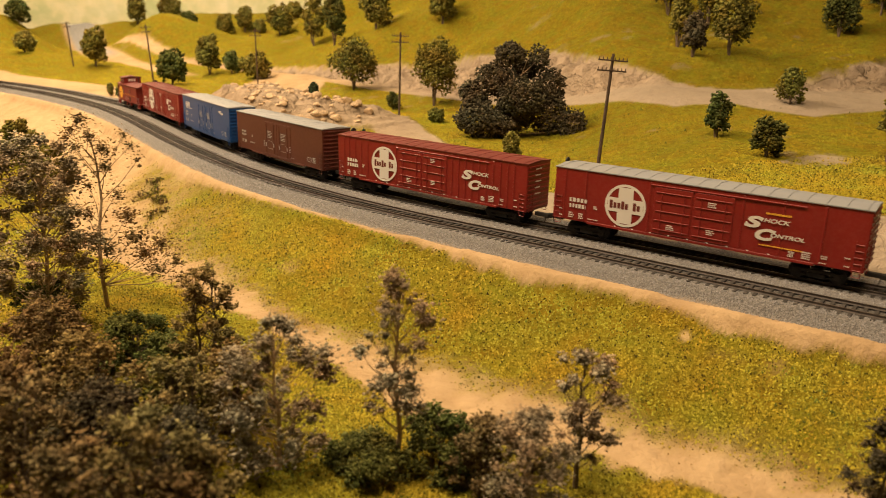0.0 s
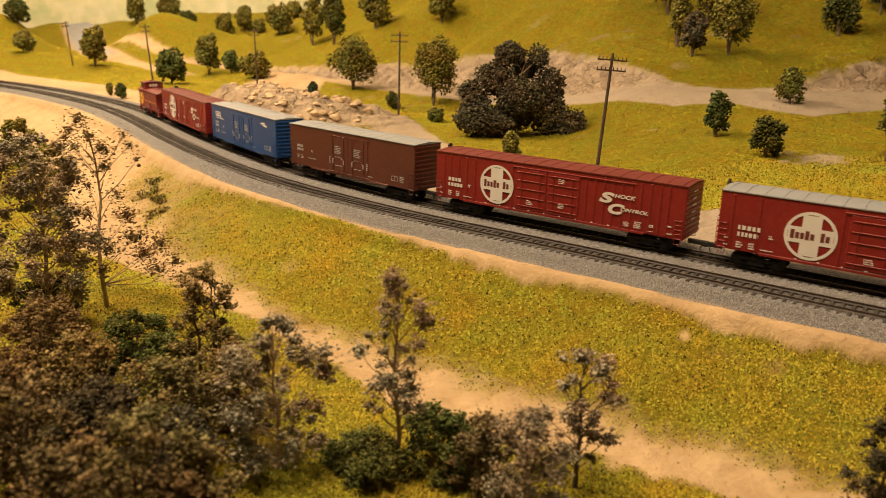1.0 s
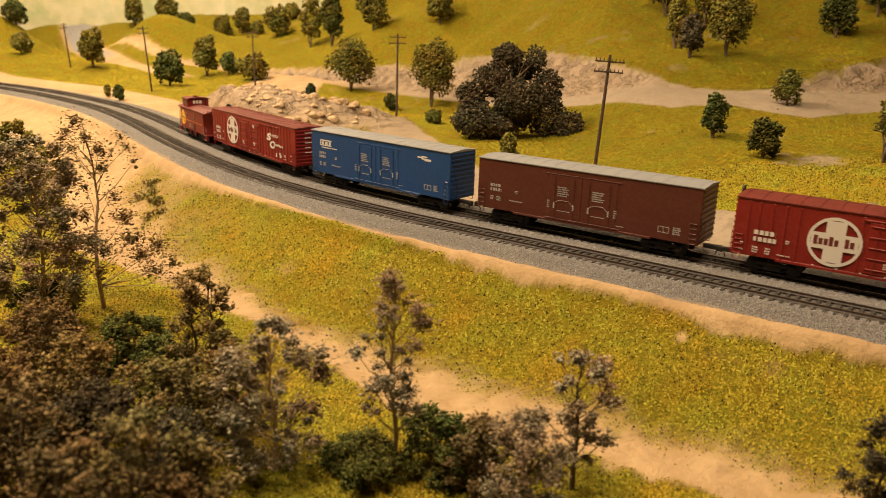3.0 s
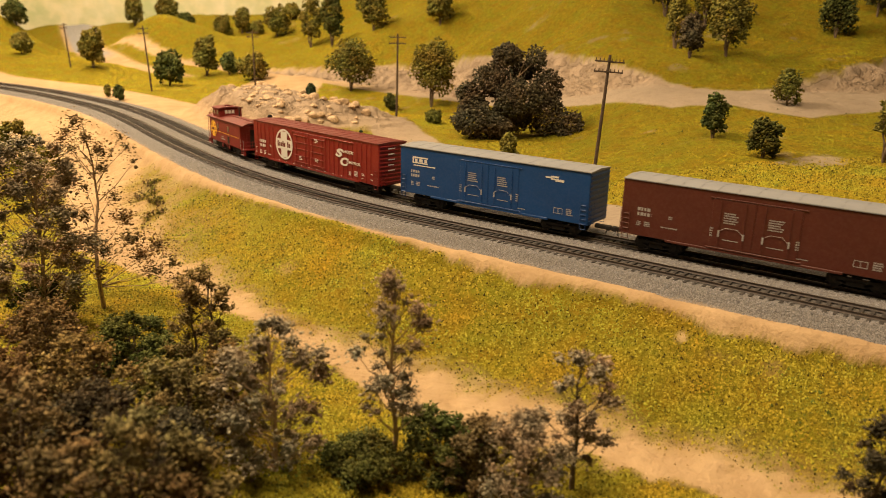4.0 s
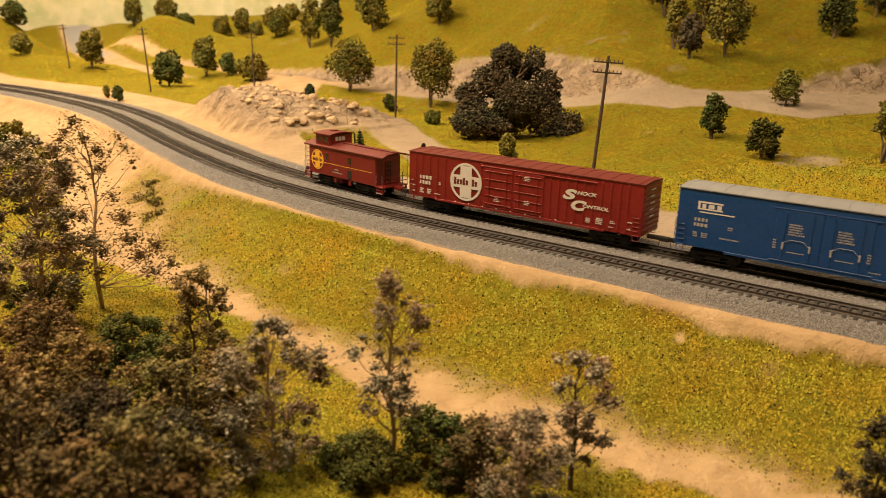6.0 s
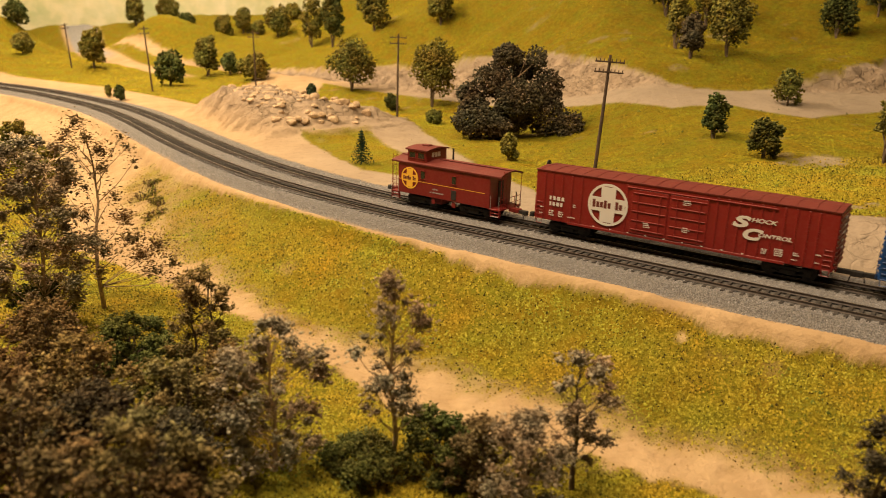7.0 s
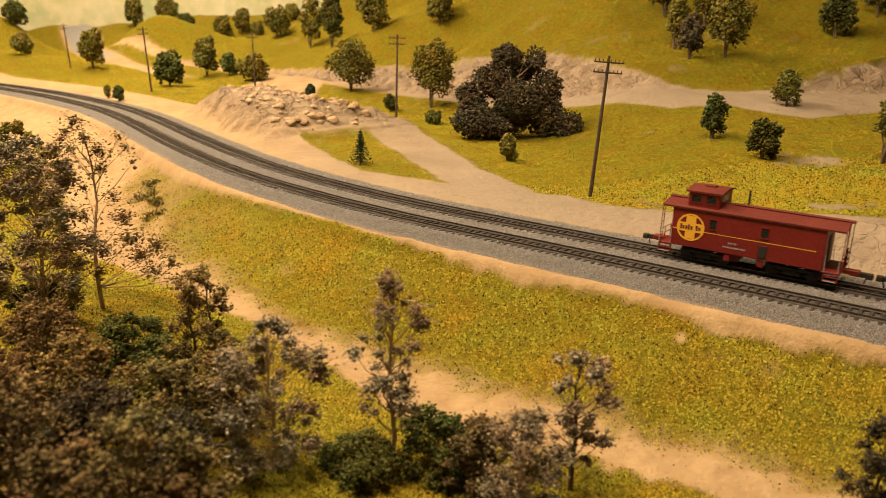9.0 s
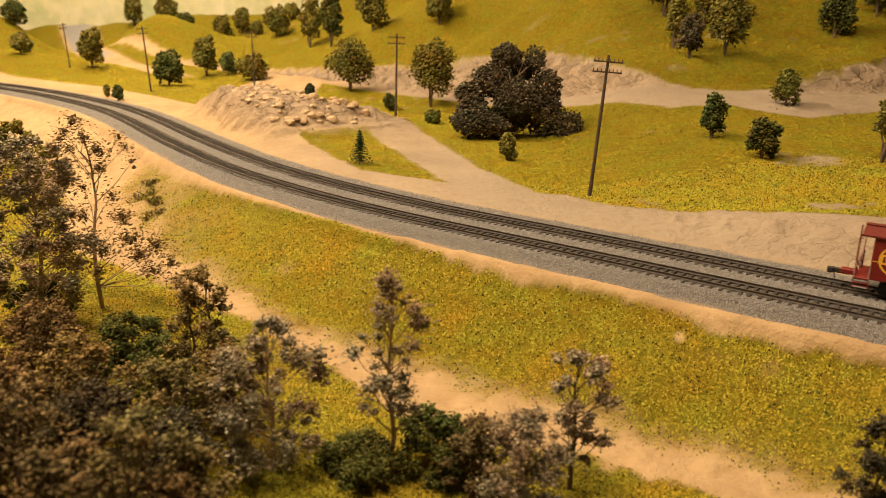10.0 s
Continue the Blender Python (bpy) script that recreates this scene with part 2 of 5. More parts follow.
def land(x, y):
    """Height of the ground at x, y, and its covers: grass, ballast, rock, asphalt."""
    shape = np.shape(x)
    x, y = np.ravel(np.asarray(x, float)), np.ravel(np.asarray(y, float))
    d, s = from_track(x, y)
    e = -d - SPACING
    big, mid, small, tiny = wave(x, y, 0.35, 1), wave(x, y, 0.09, 5), wave(x, y, 0.022, 9), wave(x, y, 0.009, 13)
    e1 = np.interp(s, [1.98, 2.12, 2.21, 2.29, 2.35, 2.47, 2.55, 2.63, 2.70], [0.046, 0.042, 0.038, 0.034, 0.038, 0.047, 0.040, 0.047, 0.042])
    # near side: ballast shoulder, sandy lip, bank, dirt road, low ground
    lip = 0.042 + 0.004 * mid
    z = np.full(len(x), -0.0027)
    z = z - 0.0095 * step(0.0175, 0.034, e)
    z = z + 0.0022 * step(0.030, 0.036, e) * (1 - step(0.040, 0.052, e)) * (1 + small)
    z = z - 0.004 * step(0.036, 0.05, e)
    z = z - 0.036 * np.clip((e - lip) / 0.088, 0, 1) ** 0.9
    # broken plaster crust along the lip
    z = z + 0.0022 * (1 - step(-0.002, 0.001, e - e1 - 0.005 * small - 0.003 * tiny)) * step(0.030, 0.036, e)
    z = z - 0.002 * step(0.135, 0.16, e) + (0.0035 * mid + 0.0016 * small) * step(0.05, 0.09, e) * (1 - 0.7 * step(0.12, 0.135, e) * (1 - step(0.185, 0.21, e)))
    z = z + (0.010 * big + 0.004) * step(0.19, 0.30, e)
    # wheel ruts and a low windrow along the dirt road
    z = z - 0.0012 * (np.exp(-((e - 0.150) / 0.006) ** 2) + np.exp(-((e - 0.170) / 0.006) ** 2)) + 0.0008 * tiny * step(0.11, 0.13, e)
    # far side: shelf, bank that grows to the right, meadow
    right = step(0.10, 0.34, x)
    shelf = step(0.03, 0.085, d + 0.012 * mid)
    z = z + (0.003 * step(0.035, 0.07, d)) + right * 0.024 * shelf
    z = z + right * shelf * (1 - step(0.085, 0.12, d)) * 0.006 * np.abs(wave(x, y, 0.030, 31))
    z = z + step(0.06, 0.2, d) * (0.006 * big + 0.002 * mid + 0.0012 * small) + right * 0.03 * step(0.10, 0.6, d)
    # plaster ridges pressed into the shelf
    for cx, cy, rr, w in ((0.272, 0.575, 0.0105, 0.9), (0.238, 0.600, 0.008, 0.6), (0.205, 0.625, 0.007, 0.6), (0.302, 0.560, 0.008, 0.7), (0.165, 0.655, 0.006, 0.7)):
        q = np.hypot((x - cx) * 0.8, (y - cy) * 0.55)
        z = z + 0.0035 * w * np.exp(-((q - rr) / 0.0028) ** 2) * np.clip(0.5 + 1.6 * small, 0, 1.4) - 0.0025 * w * np.exp(-(q / (rr * 0.8)) ** 2)
    # rock cut beside the curve: steep face with gullies, slabby top
    gully = 1 - np.clip(2.2 * np.abs(wave(s + 0.15 * d, d * 0.16, 0.020, 41, 2)), 0, 1)
    rill = 1 - np.clip(2.2 * np.abs(wave(s + 0.15 * d, d * 0.2, 0.009, 43, 2)), 0, 1)
    mass = step(1.44, 1.60, s + 0.02 * mid) * (1 - step(1.80, 1.93, s + 0.03 * mid)) * (1 - step(0.15, 0.42, d - 0.06 * mid))
    cut = mass * step(0.038, 0.105, d + 0.006 * small + 0.008 * mid - 0.008 * gully)
    ledge = np.floor(cut * 4 + 0.9 * mid + 0.5 * small) / 4
    face = 4 * cut * (1 - cut) * mass
    slab = np.floor(3.0 * (1 + wave(x * 0.7, y * 1.2, 0.045, 47, 3))) / 3 - 1
    z = z + 0.048 * (0.8 * cut + 0.2 * np.clip(ledge, 0, 1)) - face * (0.0075 * gully + 0.004 * rill) + cut * cut * (0.007 * slab + 0.005 * small + 0.003 * tiny)
    # sandy hillock and a far knoll by the curve
    z = z + 0.05 * np.exp(-(((x + 1.25) / 0.30) ** 2 + ((y - 2.25) / 0.16) ** 2)) * step(0.04, 0.12, d)
    z = z + 0.115 * np.exp(-(((x + 0.98) / 0.17) ** 2 + ((y - 2.72) / 0.17) ** 2)) + 0.150 * np.exp(-(((x + 1.45) / 0.14) ** 2 + ((y - 2.52) / 0.17) ** 2))
    # hills behind the back road
    r = y - foot(x)
    k = np.interp(x, [-1.6, -0.9, -0.6, -0.1, 0.3, 1.2], [0.26, 0.15, 0.15, 0.27, 0.36, 0.40])
    hill = np.clip(r, 0, None)
    craggy = np.interp(x, [-0.5, -0.05, 0.1, 0.33, 0.40, 0.56, 0.62, 0.9], [0.010, 0.015, 0.028, 0.028, 0.012, 0.012, 0.026, 0.028])
    top = np.interp(x, [-1.1, -0.6, -0.46, -0.28, -0.13, 0.06, 0.13, 0.226, 0.298, 0.357, 0.42, 0.50, 0.565, 0.63, 0.74], [0.0, 0.03, 0.06, 0.10, 0.19, 0.215, 0.24, 0.155, 0.06, 0.02, 0.0, 0.0, 0.04, 0.055, 0.105]) + 0.012 * mid + 0.008 * small
    crag = step(0.0, 0.05, r) * (1 - step(0, 0.03, r - top))
    fold = np.abs(wave(x * 0.8 + y * 0.6, y * 0.8 - x * 0.6, 0.06, 51, 3))
    z = z + step(-0.25, -0.02, r) * 0.02 + step(0.0, 0.09, r) * craggy + k * np.clip(hill - 0.05, 0, 0.95) + step(0.05, 0.3, r) * (0.045 * big + 0.007 * mid) - crag * 0.030 * fold - crag * 0.012 * (1 - np.clip(5 * np.abs(wave(x + 0.7 * y, y - 0.4 * x, 0.045, 57, 2)), 0, 1))
    # covers
    between = np.maximum(1 - step(0.008, 0.0095, np.abs(d)), 1 - step(0.008, 0.0095, np.abs(d + SPACING)))
    z = z - 0.0006 * between
    ballast = step(-0.034, -0.029, -np.abs(d + SPACING / 2) + SPACING / 2 + 0.002 * small + 0.0015 * tiny)
    e2 = np.interp(s, [2.04, 2.14, 2.25, 2.35, 2.50, 2.57, 2.69], [0.099, 0.115, 0.121, 0.136, 0.137, 0.132, 0.120])
    e3 = np.interp(s, [1.9, 2.09, 2.20, 2.32, 2.41, 2.50, 2.59, 2.69], [0.15, 0.190, 0.165, 0.160, 0.180, 0.205, 0.178, 0.165])
    bank = step(0.0, 0.004, e - e1 - 0.004 * small - 0.003 * tiny) * (1 - step(-0.018, 0.022, e - e2 + 0.008 * mid + 0.010 * small + 0.008 * tiny)) * step(-0.40, -0.36, x + 0.02 * mid)
    bank = bank * (1 - 0.62 * (1 - step(-0.34, -0.14, x + 0.05 * mid)) * np.clip(0.75 + 0.9 * small, 0, 1))
    low = step(-0.003, 0.008, e - e3 + 0.008 * small + 0.005 * tiny) * step(1.5, 1.6, s + 0.1 * mid)
    e4 = np.interp(s, [1.2, 1.78, 1.97, 2.15, 2.20, 2.28, 2.40, 2.47, 2.53, 2.68], [0.12, 0.138, 0.103, 0.064, 0.070, 0.09, 0.127, 0.097, 0.087, 0.117])
    verge = step(-0.003, 0.006, d - e4 + 0.005 * small + 0.003 * tiny)
    xl = np.interp(y, [0.78, 0.90, 1.0, 1.1, 1.2, 1.3, 1.4, 1.55, 1.7], [0.008, -0.035, -0.065, -0.095, -0.13, -0.18, -0.23, -0.36, -0.5])
    xr = np.interp(y, [0.78, 0.90, 1.0, 1.1, 1.2, 1.3, 1.4, 1.55, 1.7], [0.09, 0.036, 0.013, -0.008, -0.04, -0.07, -0.10, -0.20, -0.3])
    trail = 1 - step(-0.004, 0.008, np.abs(x - (xl + xr) / 2) - (xr - xl) / 2 + 0.006 * small + 0.003 * tiny)
    front = np.interp(x, [-0.9, -0.19, 0.064, 0.2, 0.266, 0.315, 0.4, 0.48, 0.61, 0.9], [-0.03, -0.07, -0.06, -0.07, -0.11, -0.17, -0.13, -0.19, -0.14, -0.14])
    meadow = verge * (1 - trail) * (1 - step(-0.006, 0.006, r - front + 0.008 * small)) * (1 - step(0.10, 0.3, cut))
    slope = step(-0.006, 0.010, r - top - 0.02 + 0.006 * tiny)
    patch = np.exp(-(((x - 0.375) / 0.045) ** 2 + ((y - 0.80) / 0.035) ** 2)) + np.exp(-(((x - 0.325) / 0.05) ** 2 + ((y - 0.625) / 0.018) ** 2)) + 0.7 * np.exp(-(((x - 0.150) / 0.008) ** 2 + ((y - 0.445) / 0.008) ** 2)) + np.exp(-(((x - 0.33) / 0.10) ** 2 + ((y - 1.95) / 0.1) ** 2))
    bare = step(0.45, 0.85, patch * (1 + 0.7 * small) + 0.35 * mid + 0.3 * tiny) * 0.85 + step(0.50, 0.75, wave(x, y, 0.05, 21)) * 0.5
    grass = np.clip(np.maximum.reduce([bank, low, meadow, slope]) * (1 - np.clip(bare, 0, 1)), 0, 1)
    # an old paved road winds away behind the curve
    xa = np.interp(y, [2.15, 2.35, 2.6, 2.9, 3.4], [-0.74, -0.94, -1.18, -1.34, -1.60])
    wide = np.interp(y, [2.15, 2.6, 3.2], [0.028, 0.034, 0.06])
    asphalt = (1 - step(-0.01, 0.01, np.abs(x - xa) - wide)) * step(2.48, 2.58, y)
    grass = grass * (1 - (1 - step(0.0, 0.02, np.abs(x - xa) - wide - 0.008)) * step(2.1, 2.2, y))
    dust = step(0.015, 0.045, d) * step(-0.45, 0.08, x + 0.04 * mid)
    return tuple(v.reshape(shape) for v in (z, grass, ballast, np.clip(cut + crag + 0.35 * right * step(0.03, 0.045, d) * (1 - step(0.085, 0.11, d)), 0, 1), asphalt, dust, between))


def ground_z(x, y):
    return float(land(np.array([x]), np.array([y]))[0][0])


gy = np.concatenate([np.linspace(-0.42, 0.24, 13), np.geomspace(0.26, 1.0, 270), np.linspace(1.003, 1.75, 210), np.geomspace(1.76, 3.35, 85)])
wide = 0.275 + 0.875 * np.clip(gy, 0.1, None)
fan = np.linspace(-1, 1, 520)[None, :] * wide[:, None]
side = np.linspace(0, 1, 26)[None, 1:] * np.clip(3.15 - wide, 0.05, None)[:, None] + wide[:, None]
GX = np.concatenate([-side[:, ::-1], fan, side], 1)
ROWS, COLS = GX.shape
GY = np.repeat(gy[:, None], COLS, 1)
GZ, GRASS, BALLAST, CUT, ASPHALT, DUST, BETWEEN = land(GX, GY)
idx = np.arange(ROWS * COLS).reshape(ROWS, COLS)
a, b, c, d = idx[:-1, :-1].ravel(), idx[:-1, 1:].ravel(), idx[1:, 1:].ravel(), idx[1:, :-1].ravel()


def ground_material():
    m, tree, b = nodes("sand_and_turf", 0.95)
    b.inputs["Specular IOR Level"].default_value = 0.12
    n1, n2, n3, n4 = noise_node(tree, 9, 5), noise_node(tree, 130, 6, 0.7), noise_node(tree, 1300, 3), noise_node(tree, 35, 5)
    sand = ramp(tree, n1.outputs["Fac"], ((0.3, (0.335, 0.235, 0.130)), (0.7, (0.425, 0.308, 0.178))))
    sand = mix(tree, 1.0, sand, ramp(tree, n2.outputs["Fac"], ((0.25, (0.74, 0.71, 0.68)), (0.45, (1.0, 1.0, 1.0)), (0.75, (1.08, 1.08, 1.08)))), "MULTIPLY")
    sand = mix(tree, 1.0, sand, ramp(tree, n4.outputs["Fac"], ((0.3, (0.86, 0.83, 0.80)), (0.6, (1.04, 1.04, 1.04)))), "MULTIPLY")
    green = ramp(tree, n2.outputs["Fac"], ((0.28, (0.17, 0.142, 0.011)), (0.5, (0.26, 0.22, 0.014)), (0.72, (0.34, 0.285, 0.022))))
    green = mix(tree, 1.0, green, ramp(tree, n4.outputs["Fac"], ((0.35, (1.05, 0.86, 0.75)), (0.65, (0.92, 1.05, 1.0)))), "MULTIPLY")
    stone = ramp(tree, n3.outputs["Fac"], ((0.3, (0.05, 0.047, 0.046)), (0.5, (0.15, 0.143, 0.14)), (0.7, (0.27, 0.26, 0.25))))
    rock = ramp(tree, n4.outputs["Fac"], ((0.3, (0.235, 0.180, 0.130)), (0.7, (0.335, 0.262, 0.19))))
    rock = mix(tree, 1.0, rock, ramp(tree, n2.outputs["Fac"], ((0.25, (0.66, 0.62, 0.58)), (0.5, (1.0, 1.0, 1.0)))), "MULTIPLY")
    tar = ramp(tree, n2.outputs["Fac"], ((0.3, (0.20, 0.20, 0.21)), (0.7, (0.30, 0.30, 0.31))))
    at = {}
    for key in ("grass", "ballast", "rock", "asphalt", "dust", "between_rails"):
        at[key] = tree.nodes.new("ShaderNodeAttribute")
        at[key].attribute_name = key
    grit = mix(tree, 1.0, ramp(tree, n1.outputs["Fac"], ((0.3, (0.255, 0.208, 0.158)), (0.7, (0.325, 0.268, 0.205)))), ramp(tree, n2.outputs["Fac"], ((0.25, (0.78, 0.76, 0.74)), (0.5, (1.0, 1.0, 1.0)))), "MULTIPLY")
    col = mix(tree, at["dust"].outputs["Fac"], sand, grit)
    col = mix(tree, at["rock"].outputs["Fac"], col, rock)
    col = mix(tree, at["grass"].outputs["Fac"], col, green)
    col = mix(tree, at["asphalt"].outputs["Fac"], col, tar)
    col = mix(tree, at["ballast"].outputs["Fac"], col, stone)
    # one darker colour for the strip between the rails
    col = mix(tree, at["between_rails"].outputs["Fac"], col, (0.085, 0.079, 0.075))
    tree.links.new(col, b.inputs["Base Color"])
    crack = tree.nodes.new("ShaderNodeTexVoronoi")
    crack.feature = "DISTANCE_TO_EDGE"
    crack.inputs["Scale"].default_value = 26
    warp = tree.nodes.new("ShaderNodeVectorMath")
    warp.operation = "MULTIPLY_ADD"
    warp.inputs[1].default_value = (0.06, 0.06, 0.06)
    place = tree.nodes.new("ShaderNodeNewGeometry")
    tree.links.new(n4.outputs["Color"], warp.inputs[0])
    tree.links.new(place.outputs["Position"], warp.inputs[2])
    tree.links.new(warp.outputs[0], crack.inputs["Vector"])
    seams = ramp(tree, crack.outputs["Distance"], ((0.0, (0.0, 0.0, 0.0)), (0.10, (1.0, 1.0, 1.0))))
    vein = ramp(tree, noise_node(tree, 18, 3, 0.55).outputs["Fac"], ((0.40, (1, 1, 1)), (0.485, (0.75, 0.75, 0.75)), (0.5, (0, 0, 0)), (0.515, (0.75, 0.75, 0.75)), (0.60, (1, 1, 1))))
    seams = mix(tree, 1.0, seams, vein, "MULTIPLY")
    h = mix(tree, at["grass"].outputs["Fac"], mix(tree, 0.45, n4.outputs["Fac"], n2.outputs["Fac"]), n3.outputs["Fac"])
    h = mix(tree, at["rock"].outputs["Fac"], h, mix(tree, 0.55, h, seams))
    bumped(tree, b, h, 0.9, 0.006)
    return m


gm = fast_mesh("ground", np.stack([GX, GY, GZ], 2).reshape(-1, 3), np.concatenate([np.stack([a, b, c], 1), np.stack([a, c, d], 1)]), ground_material())
for name, values in (("grass", GRASS), ("ballast", BALLAST), ("rock", CUT), ("asphalt", ASPHALT), ("dust", DUST), ("between_rails", BETWEEN)):
    gm.attributes.new(name, "FLOAT", "POINT").data.foreach_set("value", values.ravel().astype(np.float32))
gm.polygons.foreach_set("use_smooth", [True] * len(gm.polygons))
tagged(new("ground", gm), "sandy plaster ground with yellow-green foam turf", "ground", kind="structure")


# ---- loose covers: turf grains and ballast stones ----
TENT = OCTA[:5]
TENT_T = OCTA_T[:4]


def tents(centres, size, rng, tall=0.8):
    """Verts and triangles of one uneven tuft, open below, at each centre."""
    n = len(centres)
    a = rng.uniform(0, 2 * np.pi, n)[:, None]
    shape = TENT[None] * (1 + 0.5 * rng.uniform(-1, 1, (n, 5, 3))) + 0.22 * rng.normal(size=(n, 5, 3))
    shape = shape * np.asarray(size).reshape(-1, 1, 1) * np.array((1, 1, tall))
    x, y = shape[:, :, 0].copy(), shape[:, :, 1].copy()
    shape[:, :, 0], shape[:, :, 1] = x * np.cos(a) - y * np.sin(a), x * np.sin(a) + y * np.cos(a)
    v = (shape + np.asarray(centres)[:, None, :]).reshape(-1, 3)
    return v, (TENT_T[None] + 5 * np.arange(n)[:, None, None]).reshape(-1, 3)


def strew(name, label, material, n, near, far, size, seed, cover, spread=0.5, tall=1.25):
    """Grains over the land between two distances, thick where the cover is."""
    rng = np.random.default_rng(seed)
    y = near * (far / near) ** rng.uniform(0, 1, n * 3)
    x = rng.uniform(-0.5, 0.5, n * 3) * (0.16 + 1.30 * y)
    keep = rng.uniform(0, 1, n * 3) < (y / far) ** 0.5
    x, y = x[keep], y[keep]
    got = land(x, y)
    keep = rng.uniform(0, 1, len(x)) < cover(x, y, got)
    x, y, z = x[keep][:n], y[keep][:n], got[0][keep][:n]
    s = size * (0.4 + 0.6 * y / far) * rng.uniform(1 - spread, 1 + spread, len(x))
    v, f = tents(np.stack([x, y, z - 0.1 * s], 1), s, rng, tall)
    tagged(new(name, fast_mesh(name, v, f, material)), label, name, kind="stuff")


def mostly(x, y, got):
    return got[1] ** 1.5 * (0.72 + 0.34 * wave(x, y, 0.03, 77))


def centre_of_track(x, y):
    """1 between the rails of either track."""
    d = from_track(x, y)[0]
    return ((np.abs(d) < 0.0086) | (np.abs(d + SPACING) < 0.0086)).astype(float)


def stray(x, y, got):
    return 0.16 * step(0.0, 0.2, wave(x, y, 0.02, 78)) * np.clip(got[1] * 4 + 0.02, 0, 1)


strew("turf", "yellow-green foam turf on the banks", TURF, 170000, 0.27, 0.80, 0.00078, 11, mostly)
strew("turf", "yellow-green foam turf on the meadow", TURFMID, 120000, 0.60, 1.40, 0.00110, 12, mostly, 0.5, 0.55)
strew("turf", "yellow-green foam turf on the hills", TURFFAR, 60000, 1.25, 3.0, 0.0026, 13, mostly, 0.5, 0.5)
strew("turf", "darker green foam scattered in the turf", TURFGREEN, 30000, 0.27, 0.80, 0.0008, 14, lambda x, y, g: g[1] * step(-0.1, 0.5, wave(x, y, 0.12, 79)) * 0.8)
strew("turf", "coarse brown-green tufts among the turf", TURFGREEN, 7000, 0.27, 1.4, 0.0017, 15, stray)
strew("turf", "dry brown foam thinning out over the sand", SCRUB, 34000, 0.27, 0.95, 0.00068, 19, lambda x, y, g: (1 - g[2]) * step(0.02, 0.25, g[1]) * (1 - step(0.5, 0.95, g[1])) * (0.55 + 0.6 * wave(x, y, 0.02, 81)) * (from_track(x, y)[0] < 0) + 0.010 * (1 - g[2]) * (from_track(x, y)[0] < -SPACING - 0.05))
strew("ballast", "dark ballast between the rails", DARKSTONE, 26000, 0.38, 0.95, 0.00066, 17, lambda x, y, g: centre_of_track(x, y) * 0.95, 0.5, 0.8)
strew("pebble", "small loose stones along the dirt road", STRAYSTONE, 1500, 0.27, 0.8, 0.0010, 18, lambda x, y, g: (1 - g[1]) * (1 - g[2]) * 0.25 * step(0.2, 0.6, wave(x, y, 0.05, 80)), 0.6, 0.7)
strew("ballast", "grey crushed stone ballast under the tracks", STONE, 110000, 0.38, 0.95, 0.00072, 16, lambda x, y, g: g[2] * 0.95 * (1 - centre_of_track(x, y)), 0.5, 0.9)

# ---- room shell and painted backdrop ----
PLASTER = speckled("wall_plaster", (0.5, 0.46, 0.4), (0.6, 0.56, 0.5), 3, 60, 0.9, 0.2, 0.002)


def shell(name, lo, hi, label, material=PLASTER):
    tagged(mesh_object(name, block(bmesh.new(), lo, hi), material), label, name.split("_")[0], kind="structure")


shell("ceiling", (-3.2, -2.2, 1.62), (3.2, 3.9, 1.70), "plain painted ceiling over the layout room")
shell("floor", (-3.2, -2.2, -1.2), (3.2, 3.9, -1.1), "plain grey floor of the layout room")
shell("wall_south", (-3.2, -2.3, -1.1), (3.2, -2.2, 1.62), "plain painted room wall")
shell("wall_west", (-3.3, -2.2, -1.1), (-3.2, 3.9, 1.62), "plain painted room wall")
shell("wall_east", (3.2, -2.2, -1.1), (3.3, 3.9, 1.62), "plain painted room wall")
shell("wall_north", (-3.2, 3.9, -1.1), (3.2, 4.0, 1.62), "plain painted room wall")
shell("fascia", (-3.15, -0.45, -1.1), (3.15, -0.425, -0.075), "plain board along the front of the layout")


def backdrop_material():
    m, tree, b = nodes("painted_backdrop", 0.9)
    n1, n2 = noise_node(tree, 3.5, 4), noise_node(tree, 16, 4)
    hills = ramp(tree, n1.outputs["Fac"], ((0.40, (0.50, 0.56, 0.30)), (0.5, (0.72, 0.68, 0.42)), (0.60, (0.82, 0.78, 0.60))))
    c = mix(tree, 0.35, hills, ramp(tree, n2.outputs["Fac"], ((0.4, (0.42, 0.50, 0.28)), (0.6, (0.75, 0.70, 0.50)))))
    tree.links.new(c, b.inputs["Base Color"])
    return m


bm = bmesh.new()
arc = [(-3.1 + 6.2 * i / 40, 3.75 - 1.1 * (abs(i - 20) / 20) ** 3) for i in range(41)]
low = [bm.verts.new((x, y, -0.3)) for x, y in arc]
high = [bm.verts.new((x, y, 1.3)) for x, y in arc]
for i in range(40):
    bm.faces.new((low[i + 1], low[i], high[i], high[i + 1]))
tagged(mesh_object("backdrop", bm, backdrop_material(), True), "painted backdrop of pale dry hills", "backdrop", kind="structure")


